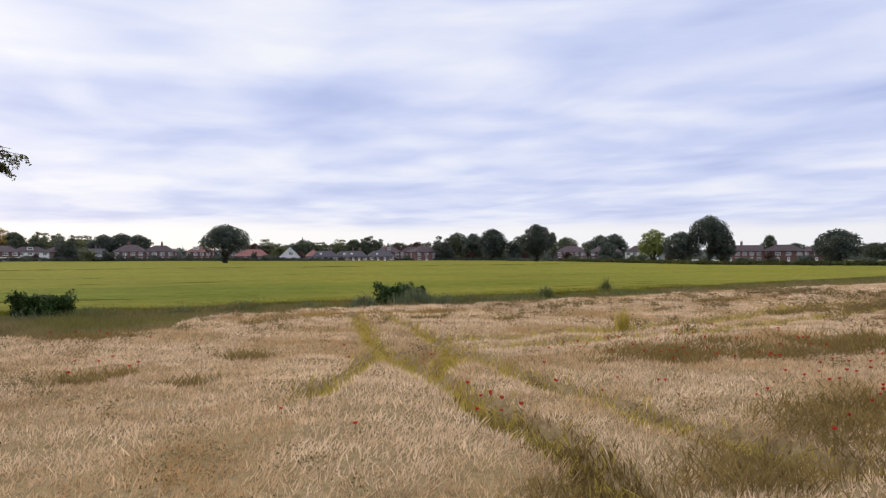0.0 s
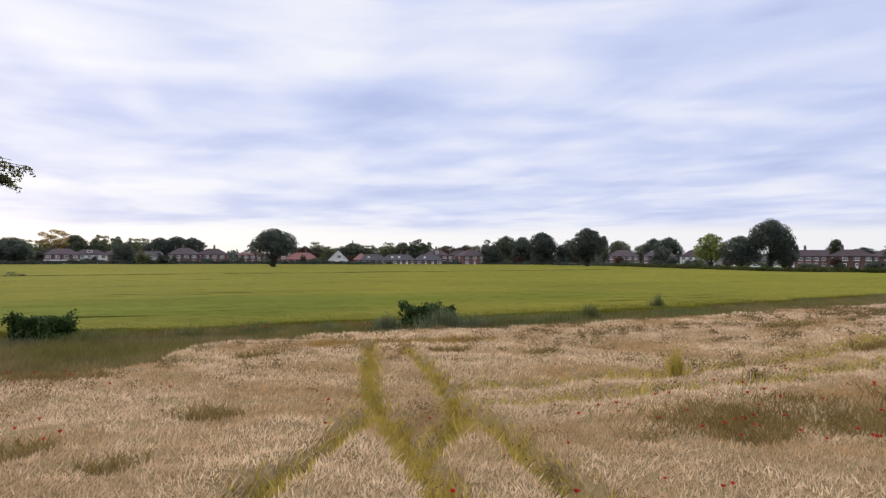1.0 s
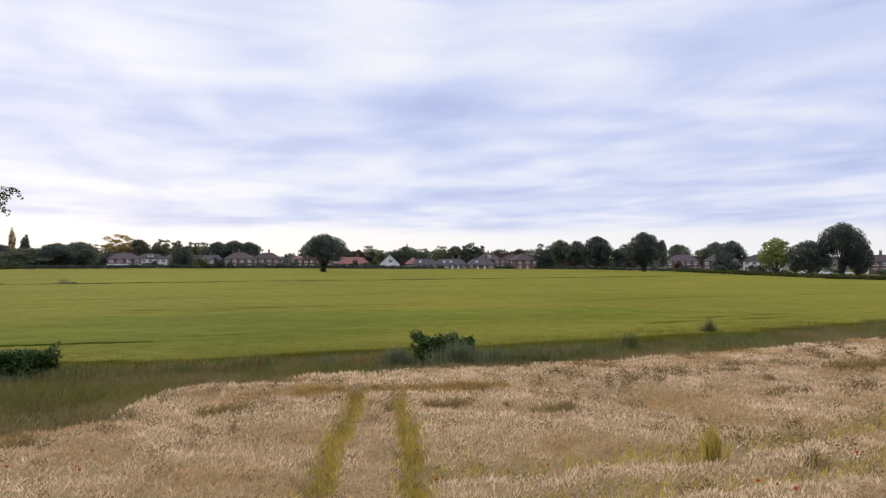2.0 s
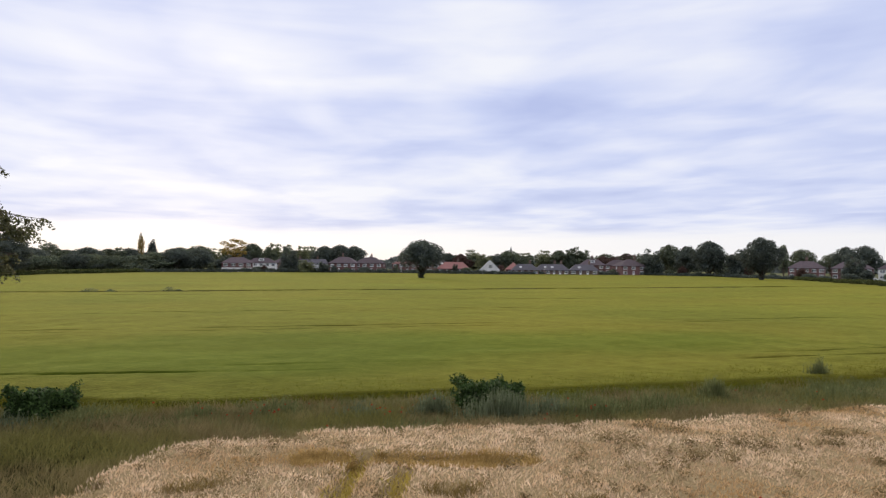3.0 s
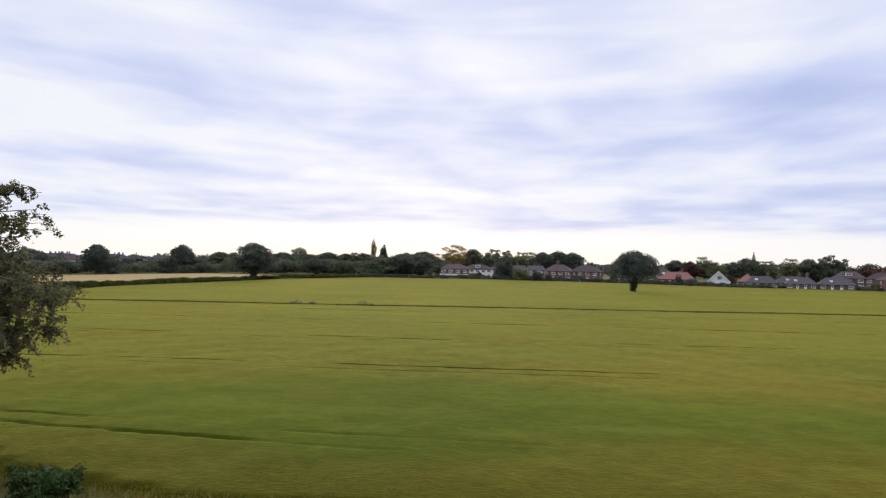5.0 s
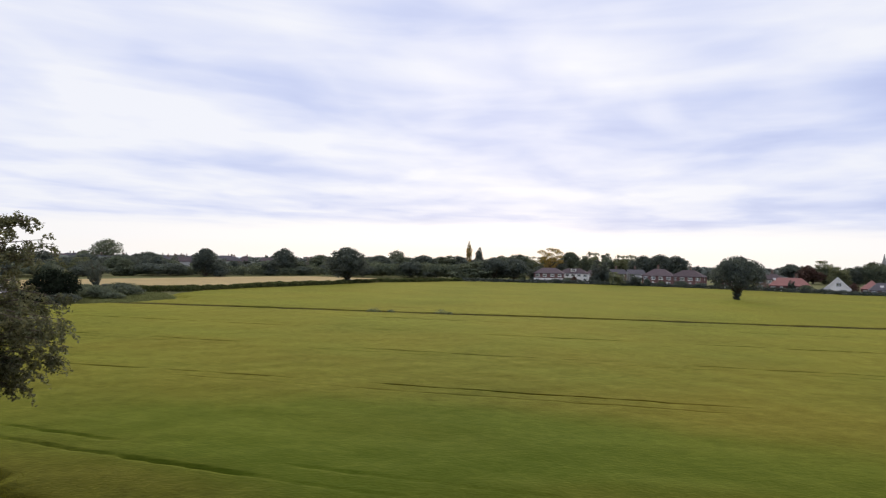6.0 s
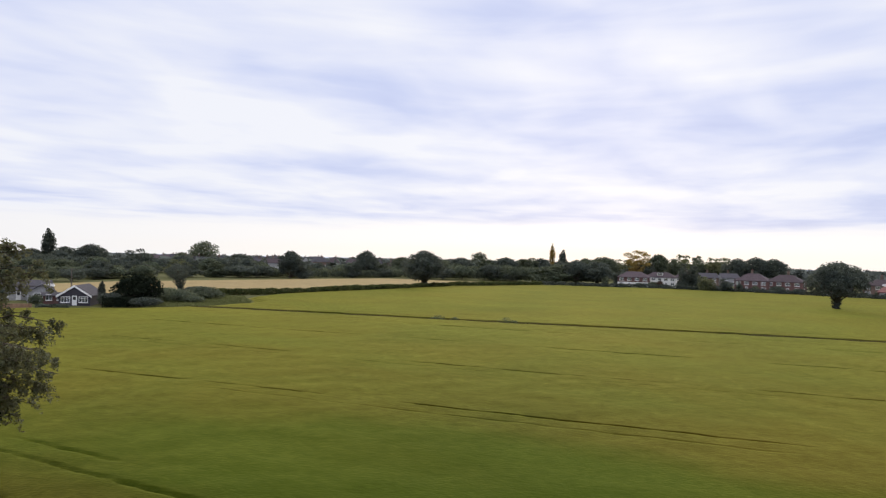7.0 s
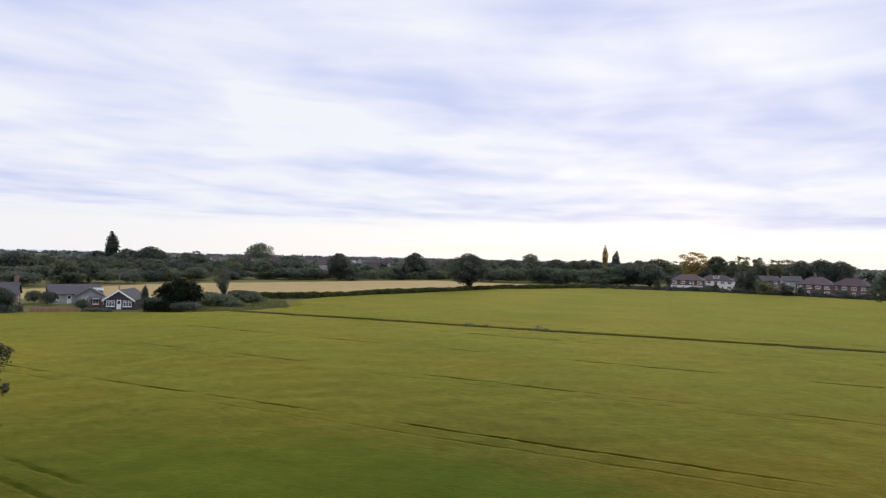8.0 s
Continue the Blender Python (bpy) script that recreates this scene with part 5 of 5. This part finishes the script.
        f += [(1, 2, 6, 9, 5), (3, 0, 4, 8, 7), (4, 5, 9, 8), (6, 7, 8, 9)]
    else:
        f += [(1, 2, 6, 5), (3, 0, 4, 7), (4, 5, 6, 7)]
    return poly_mesh("wall", v, f, material)


WINDOWS = {}


def window_data(w, h):
    key = (round(w, 2), round(h, 2))
    if key not in WINDOWS:
        bm = bmesh.new()
        lights = 3 if w > 1.7 else 2
        bars = [(-w / 2, -w / 2 + 0.07), (w / 2 - 0.07, w / 2)] + [(-w / 2 + w * i / lights - 0.03, -w / 2 + w * i / lights + 0.03) for i in range(1, lights)]
        spans = [(x0, x1, 0, h) for x0, x1 in bars] + [(-w / 2, w / 2, 0, 0.09), (-w / 2, w / 2, h - 0.09, h), (-w / 2, w / 2, h * 0.70, h * 0.70 + 0.06)]
        for x0, x1, z0, z1 in spans:
            bmesh.ops.create_cube(bm, size=1, matrix=Matrix.Translation(((x0 + x1) / 2, -0.06, (z0 + z1) / 2)) @ Matrix.Diagonal((x1 - x0, 0.10, z1 - z0, 1)))
        fr = bm_mesh("window_frame", bm, M_WHITE)
        # a thin dark slab behind the pane imitates the unlit inside
        WINDOWS[key] = (fr, box("pane", -w / 2 + 0.05, w / 2 - 0.05, -0.06, -0.045, 0.05, h - 0.05, M_GLASS), box("dim_slab", -w / 2 + 0.05, w / 2 - 0.05, -0.012, 0.05, 0.05, h - 0.05, M_DIM_FILL),
                        box("window_sill", -w / 2 - 0.08, w / 2 + 0.08, -0.18, 0.02, -0.09, 0.0, M_WHITE))
    return WINDOWS[key]


def add_window(house, x, z, w, h, y, turn=0.0):
    fr, pane, dim_slab, sill = window_data(w, h)
    win = part("window", dim_slab, house, at=pose(x, y, z, 0, 0, turn))
    part("window_frame", fr, win, "white window frame")
    ob = part("pane", pane, win)
    ob.visible_shadow = False
    part("window_sill", sill, win)


def add_door(house, x, z, y, material=None, w=0.95, h=2.05):
    d = part("door", box("door", x - w / 2, x + w / 2, y - 0.07, y + 0.02, z, z + h, material or M_WHITE, 0.015), house)
    part("door_pane", box("door_pane", x - w * 0.3, x + w * 0.3, y - 0.085, y - 0.072, z + 1.15, z + 1.85, M_DIM_FILL), d)


def add_chimney(house, x, y, z, h=1.6, w=0.9, material=None):
    c = part("chimney", box("chimney", x - w / 2, x + w / 2, y - 0.35, y + 0.35, z - 1.4, z + h, material or M_BRICK_DULL, 0.03), house)
    for k in (-0.22, 0.22):
        bm = bmesh.new()
        bmesh.ops.create_cone(bm, cap_ends=True, segments=8, radius1=0.14, radius2=0.11, depth=0.5, matrix=Matrix.Translation((x + k, y, z + h + 0.22)))
        part("chimney_pot", bm_mesh("chimney_pot", bm, M_TILE_ORANGE), c)


def dwelling(x, y, turn, w, d, eaves, ridge, wall, roof, label, group, hip=1.0, storeys=2, bays=4, upper=None, chimneys=(0.0,), dormer=None, door=True, skylights=(), name="house"):
    """A house at a place. turn: degrees from facing -y. Its front wears windows in regular bays, its ends one each."""
    ob = new(name)
    ob.matrix_basis = pose(x, y, 0, 0, 0, turn)
    gable = hip < 0.2
    split = eaves * 0.5 if upper and storeys > 1 else eaves
    part("wall", wall_mesh(w, d, -0.3, split, wall, None if split < eaves or not gable else ridge - 0.02), ob)
    if split < eaves:
        part("upper_wall", wall_mesh(w + 0.04, d + 0.04, split, eaves, upper, ridge - 0.02 if gable else None), ob)
    part("roof", roof_mesh(w, d, eaves, ridge, roof, hip), ob)
    for c in chimneys:
        add_chimney(ob, c * w / 2, d * 0.05, ridge)
    front = -d / 2 - (0.02 if upper else 0.0)
    for s in range(storeys):
        z = 0.85 + s * (eaves - 0.3) / storeys
        for i in range(bays):
            px = -w / 2 + w * (i + 0.5) / bays
            if s == 0 and door and i in (1, bays - 2) and bays > 2:
                add_door(ob, px, 0.05, -d / 2)
                continue
            add_window(ob, px, z, min(1.9, w / bays * 0.58), 1.25, front)
        for e in (-1, 1):
            add_window(ob, e * (w / 2 + (0.02 if upper else 0)), z, 1.1, 1.2, 0.0, 90 * e)
    if dormer:
        for px in dormer:
            zz = eaves + (ridge - eaves) * 0.30
            dm = part("dormer", box("dormer", px - 1.3, px + 1.3, -d * 0.36, 0, zz, zz + 1.5, M_RENDER, 0.03), ob, "boxy white roof dormer")
            fr, pane, dim_slab, sill = window_data(1.9, 1.0)
            part("window", dim_slab, dm, at=pose(px, -d * 0.36, zz + 0.3))
            part("window_frame", fr, dm, at=pose(px, -d * 0.36, zz + 0.3))
            part("pane", pane, dm, at=pose(px, -d * 0.36, zz + 0.3))
            part("dormer_roof", box("dormer_roof", px - 1.5, px + 1.5, -d * 0.36 - 0.2, 0.1, zz + 1.5, zz + 1.64, M_SLATE, 0.02), dm)
    pitch = math.degrees(math.atan2(ridge - eaves, d / 2))
    for sx, f in skylights:
        zz = eaves + (ridge - eaves) * f + 0.20
        m = pose(sx, -d / 2 * (1 - f), zz, pitch)
        sk = part("skylight", box("skylight", -0.5, 0.5, -0.6, 0.6, 0, 0.08, M_WHITE, 0.01), ob, "white-framed skylight", at=m)
        part("skylight_pane", box("skylight_pane", -0.42, 0.42, -0.52, 0.52, 0.084, 0.10, M_RENDER_GREY), sk)
    return tagged(ob, label, "house", group)


def facing(x, y, extra=0.0):
    """The turn by which a front looks from a place towards the open field's middle."""
    return math.degrees(math.atan2(y - 45, x + 10)) - 90 + extra


W_GROUP, B_GROUP, E_GROUP = "western brick houses", "bungalows by the barley", "eastern houses"
dwelling(-285, 207, facing(-286, 205, -6), 14, 8, 4.6, 7.0, M_RENDER, M_TILE_BROWN, "hipped semi-detached house with white ground floor and brick above", W_GROUP, upper=M_BRICK, bays=4, chimneys=())
dwelling(-289, 223.5, facing(-290, 221, -6), 14.5, 8, 4.6, 6.8, M_RENDER, M_TILE_BROWN, "white rendered house with a dark tiled roof and dormer", W_GROUP, upper=M_RENDER, bays=5, dormer=(0.0,), chimneys=())
dwelling(-291, 239, facing(-292, 237, -6), 12, 8, 4.6, 6.8, M_BRICK_DULL, M_TILE_BROWN, "dull brick house with a hipped tiled roof", W_GROUP, bays=3)
dwelling(-312, 266, facing(-313, 264, 20), 9, 8, 4.2, 6.4, M_BRICK_DULL, M_SLATE, "grey-roofed house behind the gardens", W_GROUP, bays=2, hip=0.0)
dwelling(-311, 278, facing(-312, 276, 20), 9, 8, 4.2, 6.4, M_RENDER_GREY, M_SLATE, "grey-roofed house behind the gardens", W_GROUP, bays=2, hip=0.0)
dwelling(-252.5, 246, facing(-256, 241, -14), 13.5, 9, 4.8, 7.7, M_BRICK, M_TILE_BROWN, "red brick semi-detached house with hipped roof and tall chimney", W_GROUP, bays=4, chimneys=(-0.1,))
dwelling(-244.5, 256, facing(-245, 254, -14), 14, 9, 4.8, 7.5, M_BRICK, M_TILE_BROWN, "red brick house with hipped tiled roof and white windows", W_GROUP, bays=4, chimneys=(0.1,))
dwelling(-232, 269, facing(-233, 267, -14), 12, 9, 4.7, 7.2, M_BRICK, M_TILE_ORANGE, "red brick house with an orange tiled roof and dormer", W_GROUP, bays=4, dormer=(-1.5,), chimneys=(0.6,))
dwelling(-221, 281, facing(-222, 279, -14), 11, 8, 4.6, 6.8, M_BRICK_DULL, M_TILE_BROWN, "brown brick house partly behind the oak", W_GROUP, bays=3)
dwelling(-204, 272, facing(-205, 271), 15, 8, 2.7, 5.6, M_BRICK, M_TILE_RED, "low bungalow with a bright red tiled roof", B_GROUP, storeys=1, bays=5, skylights=((-5.6, 0.75),), chimneys=(0.3,), hip=0.8, name="bungalow")


def gable_house(x, y, turn, w, d, eaves, ridge, wall, roof, label, group, top=None, name="bungalow", panes=(), door=None, barge=True):
    """A house whose gable faces forward, with barge boards along its verges."""
    ob = new(name)
    ob.matrix_basis = pose(x, y, 0, 0, 0, turn)
    part("wall", wall_mesh(d, w, -0.3, eaves, wall, ridge - 0.02), ob, at=pose(0, 0, 0, 0, 0, 90))
    part("roof", roof_mesh(d, w, eaves, ridge, roof, 0.0), ob, at=pose(0, 0, 0, 0, 0, 90))
    if top:
        a = w / 2 - 0.02
        v = [(-a, -d / 2 - 0.06, eaves - 0.1), (a, -d / 2 - 0.06, eaves - 0.1), (0, -d / 2 - 0.06, ridge - 0.05), (-a, -d / 2 + 0.1, eaves - 0.1), (a, -d / 2 + 0.1, eaves - 0.1), (0, -d / 2 + 0.1, ridge - 0.05)]
        part("gable_boarding", poly_mesh("gable_boarding", v, [(0, 1, 2), (5, 4, 3), (1, 0, 3, 4), (2, 1, 4, 5), (0, 2, 5, 3)], top), ob, "dark boarded gable")
    if barge:
        slope = (ridge - eaves) / (w / 2)
        run = w / 2 + 0.4
        for s in (-1, 1):
            y0 = -d / 2 - 0.42
            lo = ridge + 0.18 - run * slope
            v = [(0, y0, ridge + 0.20), (s * run, y0, lo), (s * run, y0, lo - 0.42), (0, y0, ridge - 0.22), (0, y0 + 0.06, ridge + 0.20), (s * run, y0 + 0.06, lo), (s * run, y0 + 0.06, lo - 0.42), (0, y0 + 0.06, ridge - 0.22)]
            part("barge_board", poly_mesh("barge_board", v, [(0, 1, 2, 3), (7, 6, 5, 4), (0, 4, 5, 1), (1, 5, 6, 2), (2, 6, 7, 3), (3, 7, 4, 0)], M_WHITE), ob, "white barge board")
    for px, z, ww, hh in panes:
        add_window(ob, px, z, ww, hh, -d / 2)
    if door is not None:
        add_door(ob, door, 0.1, -d / 2)
    return tagged(ob, label, "house", group)


gable_house(-186, 276.5, facing(-187, 275), 8.6, 9, 2.4, 6.6, M_RENDER, M_TILE_BROWN, "white chalet bungalow with a steep gable end", B_GROUP, panes=((0.4, 3.1, 1.8, 1.6), (-2.0, 0.8, 1.6, 1.2), (1.8, 0.6, 2.4, 1.5)))
dwelling(-179, 286, facing(-180, 285), 7, 9, 2.6, 5.6, M_BRICK, M_TILE_RED, "bungalow with a red tiled roof beside the white gable", B_GROUP, storeys=1, bays=2, hip=0.8, chimneys=(), name="bungalow")
for bx, by, bw, bl in ((-172, 285, 12, "low grey-roofed bungalow with brown brick walls"), (-168, 300, 13, "low grey-roofed bungalow with brown brick walls"), (-160, 293, 11, "low grey-brown bungalow behind the hedge"),
                       (-152, 304, 13, "low grey-brown bungalow behind the hedge")):
    dwelling(bx, by, facing(bx, by, 4), bw, 8, 2.4, 4.9, M_BRICK_DULL, M_SLATE, bl, B_GROUP, storeys=1, bays=4, hip=0.7, chimneys=(0.4,), skylights=((-2, 0.45),), name="bungalow")
dwelling(-159, 326, facing(-160, 325), 13, 8, 4.8, 7.4, M_BRICK, M_TILE_BROWN, "brick house with a brown roof and white dormer", B_GROUP, bays=3, dormer=(0.0,))
dwelling(-148, 331, facing(-149, 330), 12, 8, 4.8, 7.2, M_BRICK, M_TILE_BROWN, "brick house with a brown tiled roof", B_GROUP, bays=4)
dwelling(-136, 318, facing(-137, 317, 24), 12, 10, 4.6, 7.5, M_BRICK, M_TILE_BROWN, "square red brick house with a hipped roof", B_GROUP, bays=3, chimneys=(0.5,))
dwelling(-62, 321, facing(-61, 318), 13, 8, 4.6, 7.1, M_BRICK, M_TILE_BROWN, "brick semi-detached house with a hipped brown roof", E_GROUP, bays=5)
dwelling(-46.5, 323, facing(-45, 320), 14, 8, 4.6, 7.0, M_BRICK, M_TILE_BROWN, "brick semi-detached house with a hipped brown roof", E_GROUP, bays=5, skylights=((-1, 0.6),))
dwelling(-31, 325, facing(-30, 322), 14, 8, 4.6, 7.1, M_RENDER, M_TILE_BROWN, "white rendered semi-detached house", E_GROUP, upper=M_RENDER, bays=5)
dwelling(10, 315, facing(11, 312), 16, 8, 4.7, 7.0, M_BRICK, M_TILE_BROWN, "long red brick house with a gabled tiled roof", E_GROUP, bays=6, hip=0.0)
dwelling(25.5, 311, facing(26, 308), 15, 9, 4.7, 7.1, M_BRICK, M_TILE_BROWN, "red brick house with a hipped tiled roof", E_GROUP, bays=4, chimneys=(-0.4,))
dwelling(40, 333, facing(41, 330), 12, 8, 4.7, 7.0, M_BRICK, M_TILE_BROWN, "red brick house partly behind a tree", E_GROUP, bays=3)

# the near bungalows at the corner of the barley
N_GROUP = "bungalows at the field corner"
gable_house(-163.5, 1.6, facing(-163.5, 1.6, -20), 6.2, 9, 2.2, 4.2, M_BOARD_DARK, M_SLATE, "small bungalow with a dark boarded gable and white trim", N_GROUP, top=M_BOARD_DARK,
            panes=((-1.75, 0.7, 1.8, 1.3), (1.75, 0.7, 1.8, 1.3)), door=0.0)
gable_house(-172.0, -8.8, facing(-172, -8.8), 5.4, 8, 2.3, 3.9, M_RENDER_GREY, M_SLATE, "pale rendered gabled wing with wide glazing", N_GROUP, panes=((-0.6, 0.4, 2.0, 1.7),), barge=False)
dwelling(-178.5, -14.4, facing(-178.5, -14.4, 4), 11.0, 8, 2.3, 4.3, M_RENDER_GREY, M_SLATE, "long pale bungalow with a grey slate roof", N_GROUP, storeys=1, bays=4, hip=0.0, chimneys=(), skylights=((4.4, 0.4), (5.5, 0.4)), name="bungalow")
dwelling(-168, -27, facing(-168, -27, -9), 8.4, 7, 2.7, 5.0, M_BRICK_DULL, M_SLATE, "dark brick bungalow end with slate roof and chimney", N_GROUP, storeys=1, bays=2, hip=0.0, chimneys=(0.9,), name="bungalow")
dwelling(-165.5, -4.4, facing(-165.5, -4.4), 4.2, 4, 1.8, 2.3, M_BRICK, M_SLATE, "low brick lean-to with white windows", N_GROUP, storeys=1, bays=2, hip=0.0, chimneys=(), door=False, name="annexe")
dwelling(-166, 13.0, facing(-166, 13.0), 6.2, 6, 2.2, 3.2, M_RENDER, M_SLATE, "low white building behind the dark tree", N_GROUP, storeys=1, bays=3, hip=0.0, chimneys=(), name="outbuilding")


def build_fence(x0, y0, x1, y1, h):
    n = int(math.hypot(x1 - x0, y1 - y0) / 0.30)
    ob = new("garden_fence")
    t = math.degrees(math.atan2(y1 - y0, x1 - x0))
    ob.matrix_basis = pose(x0, y0, 0, 0, 0, t)
    board = box("board", -0.14, 0.14, -0.012, 0.012, 0.05, h, M_FENCE, 0.004)
    post = box("post", -0.05, 0.05, -0.05, 0.05, -0.2, h + 0.08, M_WOOD, 0.01)
    for i in range(n):
        part("board", board, ob, at=pose(0.15 + i * 0.30, -0.03 if i % 2 else -0.045, 0))
        if i % 8 == 0:
            part("post", post, ob, at=pose(0.15 + i * 0.30, 0.04, 0))
    return tagged(ob, "reddish-brown boarded garden fence before the bungalow", "fence")


build_fence(-151.4, -13.6, -151.8, -4.6, 1.0)


def build_pole(x, y, h):
    ob = new("utility_pole")
    ob.location = (x, y, 0)
    v, f = tube([(0, 0, -0.3), (0, 0, h * 0.5), (0, 0, h)], [0.15, 0.13, 0.10], 8)
    part("pole", mesh_of("pole", v, f, M_POLE, True), ob)
    part("crossarm", box("crossarm", -0.5, 0.5, -0.05, 0.05, h - 0.5, h - 0.38, M_POLE), ob)
    return tagged(ob, "bare wooden utility pole behind the bungalow", "pole")


build_pole(-179, -4.4, 7.4)


# the ivy-clad dead trunk in the hedge corner
def build_snag():
    ob = new("ivy_clad_trunk")
    ob.location = (-190, 18.6, 0)
    pieces = [tube([(0, 0.6, -0.2), (0.1, 0.3, 2.8), (0.3, -0.3, 5.4), (0.3, -1.2, 8.6)], [0.42, 0.35, 0.24, 0.06], 8)]
    for i in range(11):
        a = i * 2.4
        s = np.array((0.2, 0.0, 3.2 + 0.3 * i))
        e = s + np.array((math.cos(a) * 2.3, math.sin(a) * 2.3, 2.0))
        pieces.append(tube([s, (s + e) / 2 + (0, 0, -0.1), e], [0.09, 0.05, 0.02], 5))
    v, f = joined(pieces)
    part("trunk", mesh_of("trunk", v, f, M_BARK, True), ob)
    n = 3200
    z = rng.uniform(0.3, 8.4, n) ** 1.0
    a = rng.uniform(0, 6.28, n)
    r = (0.45 + 0.44 * np.maximum(0, z - 2.0)) * rng.uniform(0.5, 1.2, n) * np.clip((9.2 - z) / 2.5, 0.35, 1)
    c = np.stack((0.2 + np.cos(a) * r, 0.5 - 0.16 * z + np.sin(a) * r, z), 1)
    v, f = leaf_cards(c, np.stack((np.cos(a), np.sin(a), a * 0), 1), 0.2 * rng.uniform(0.6, 1.3, n))
    part("ivy", mesh_of("ivy", v, f, M_LEAF_DARK), ob, "dense green ivy")
    return tagged(ob, "broken tree trunk thickly clad in green ivy", "tree trunk")


build_snag()


# cars parked before the eastern and middle houses
def build_car(x, y, turn, paint, label):
    ob = new("car")
    ob.matrix_basis = pose(x, y, 0, 0, 0, turn)
    prof = [(-2.1, 0.35), (-2.1, 0.85), (-1.7, 0.95), (-1.2, 1.42), (0.5, 1.45), (1.15, 0.98), (2.0, 0.85), (2.12, 0.4)]
    v = [(px, s * (0.85 if pz < 1.2 else 0.68), pz) for s in (-1, 1) for px, pz in prof]
    n = len(prof)
    f = [tuple(range(n - 1, -1, -1)), tuple(range(n, 2 * n))] + [(i, (i + 1) % n, n + (i + 1) % n, n + i) for i in range(n)]
    part("body", poly_mesh("body", v, [tuple(q) for q in f], paint), ob)
    for s in (-1, 1):
        part("side_window", box("side_window", -1.1, 0.55, s * 0.80 - 0.03, s * 0.80 + 0.03, 1.0, 1.32, M_DIM_FILL, 0.01), ob)
        for px in (-1.35, 1.35):
            bm = bmesh.new()
            bmesh.ops.create_cone(bm, cap_ends=True, segments=14, radius1=0.33, radius2=0.33, depth=0.22, matrix=Matrix.Translation((px, s * 0.78, 0.33)) @ Matrix.Rotation(math.pi / 2, 4, "X"))
            part("wheel", bm_mesh("wheel", bm, M_TYRE), ob)
    return tagged(ob, label, "car", "parked cars")


for cx, cy, ct, white in ((-13, 286, 10, 1), (-7, 285, 5, 1), (-20, 288, 12, 0), (-1, 284, 0, 1), (-36, 297, 20, 1), (-98, 330, 30, 1), (-107, 331, 35, 0), (-80, 322, 20, 1), (-275, 193, 60, 1)):
    build_car(cx, cy, ct, M_CAR_WHITE if white else M_CAR_DARK, "white car parked by the houses" if white else "dark car parked by the houses")


def build_spire(x, y, h):
    ob = new("church_spire")
    ob.location = (x, y, 0)
    part("tower", box("tower", -2.2, 2.2, -2.2, 2.2, -0.3, h * 0.55, M_STONE, 0.1), ob)
    bm = bmesh.new()
    bmesh.ops.create_cone(bm, cap_ends=True, segments=8, radius1=2.4, radius2=0.1, depth=h * 0.46, matrix=Matrix.Translation((0, 0, h * 0.78)))
    part("spire", bm_mesh("spire", bm, M_STONE), ob)
    return tagged(ob, "grey church spire far behind the trees", "church")


build_spire(-420, 640, 22.5)


# the far distance ---------------------------------------------------------------
def far_country():
    """Belts of woodland out to the horizon."""
    c, nr, sz = [], [], []
    for i in range(2600):
        d = 450 * (3800 / 450) ** rng.random()
        a = radians(rng.uniform(78, 240))
        if d < 850 and 171 < math.degrees(a) < 189 and rng.random() < 0.75:
            continue
        x, y = d * math.cos(a), d * math.sin(a) + 40
        r = rng.uniform(4, 9) * (1 + d / 2400)
        h = rng.uniform(0.5, 1.0) * (7 + 1.6 * d / 1000)
        n = 26
        w = units(n)
        w[:, 2] = np.abs(w[:, 2])
        c.append(np.array((x, y, fall(d) - 0.5)) + w * (r, r, h))
        nr.append(w)
        sz.append(np.full(n, r * 0.42))
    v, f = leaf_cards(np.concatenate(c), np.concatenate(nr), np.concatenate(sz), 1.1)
    tagged(new("far_woods", mesh_of("far_woods", v, f, M_LEAF_HAZED)), "belts of trees towards the horizon, haze in their colour", "woods", kind="stuff")
    # hill ring closing the horizon, haze painted into its material
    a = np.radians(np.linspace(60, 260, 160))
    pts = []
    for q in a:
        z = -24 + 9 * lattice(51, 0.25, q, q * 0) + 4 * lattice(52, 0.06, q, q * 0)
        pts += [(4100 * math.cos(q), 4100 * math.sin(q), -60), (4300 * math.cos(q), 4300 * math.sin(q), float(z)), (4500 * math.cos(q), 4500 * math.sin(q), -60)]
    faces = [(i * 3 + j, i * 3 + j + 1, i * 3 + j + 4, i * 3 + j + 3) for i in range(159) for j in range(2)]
    tagged(new("backdrop", poly_mesh("backdrop", pts, faces, M_HILL_HAZED)), "low hills on the horizon, coloured blue-grey for haze", "hills", kind="structure")


far_country()


def far_town():
    pick = random.Random(11)
    for i in range(52):
        d, a = pick.uniform(430, 800), radians(pick.uniform(168, 188))
        x, y = d * math.cos(a), 40 + d * math.sin(a)
        roof = pick.choice((M_SLATE, M_SLATE, M_TILE_BROWN))
        dwelling(x, y, facing(x, y, pick.choice((0, 0, 90, 30))), pick.uniform(9, 15), 8, pick.choice((4.8, 5.0, 2.6)), 7.6, pick.choice((M_RENDER, M_BRICK_DULL, M_RENDER_GREY)), roof,
                 "distant house among trees beyond the fields", "distant houses", hip=pick.choice((0, 1)), storeys=1, bays=2, chimneys=(0.4,), door=False)


far_town()
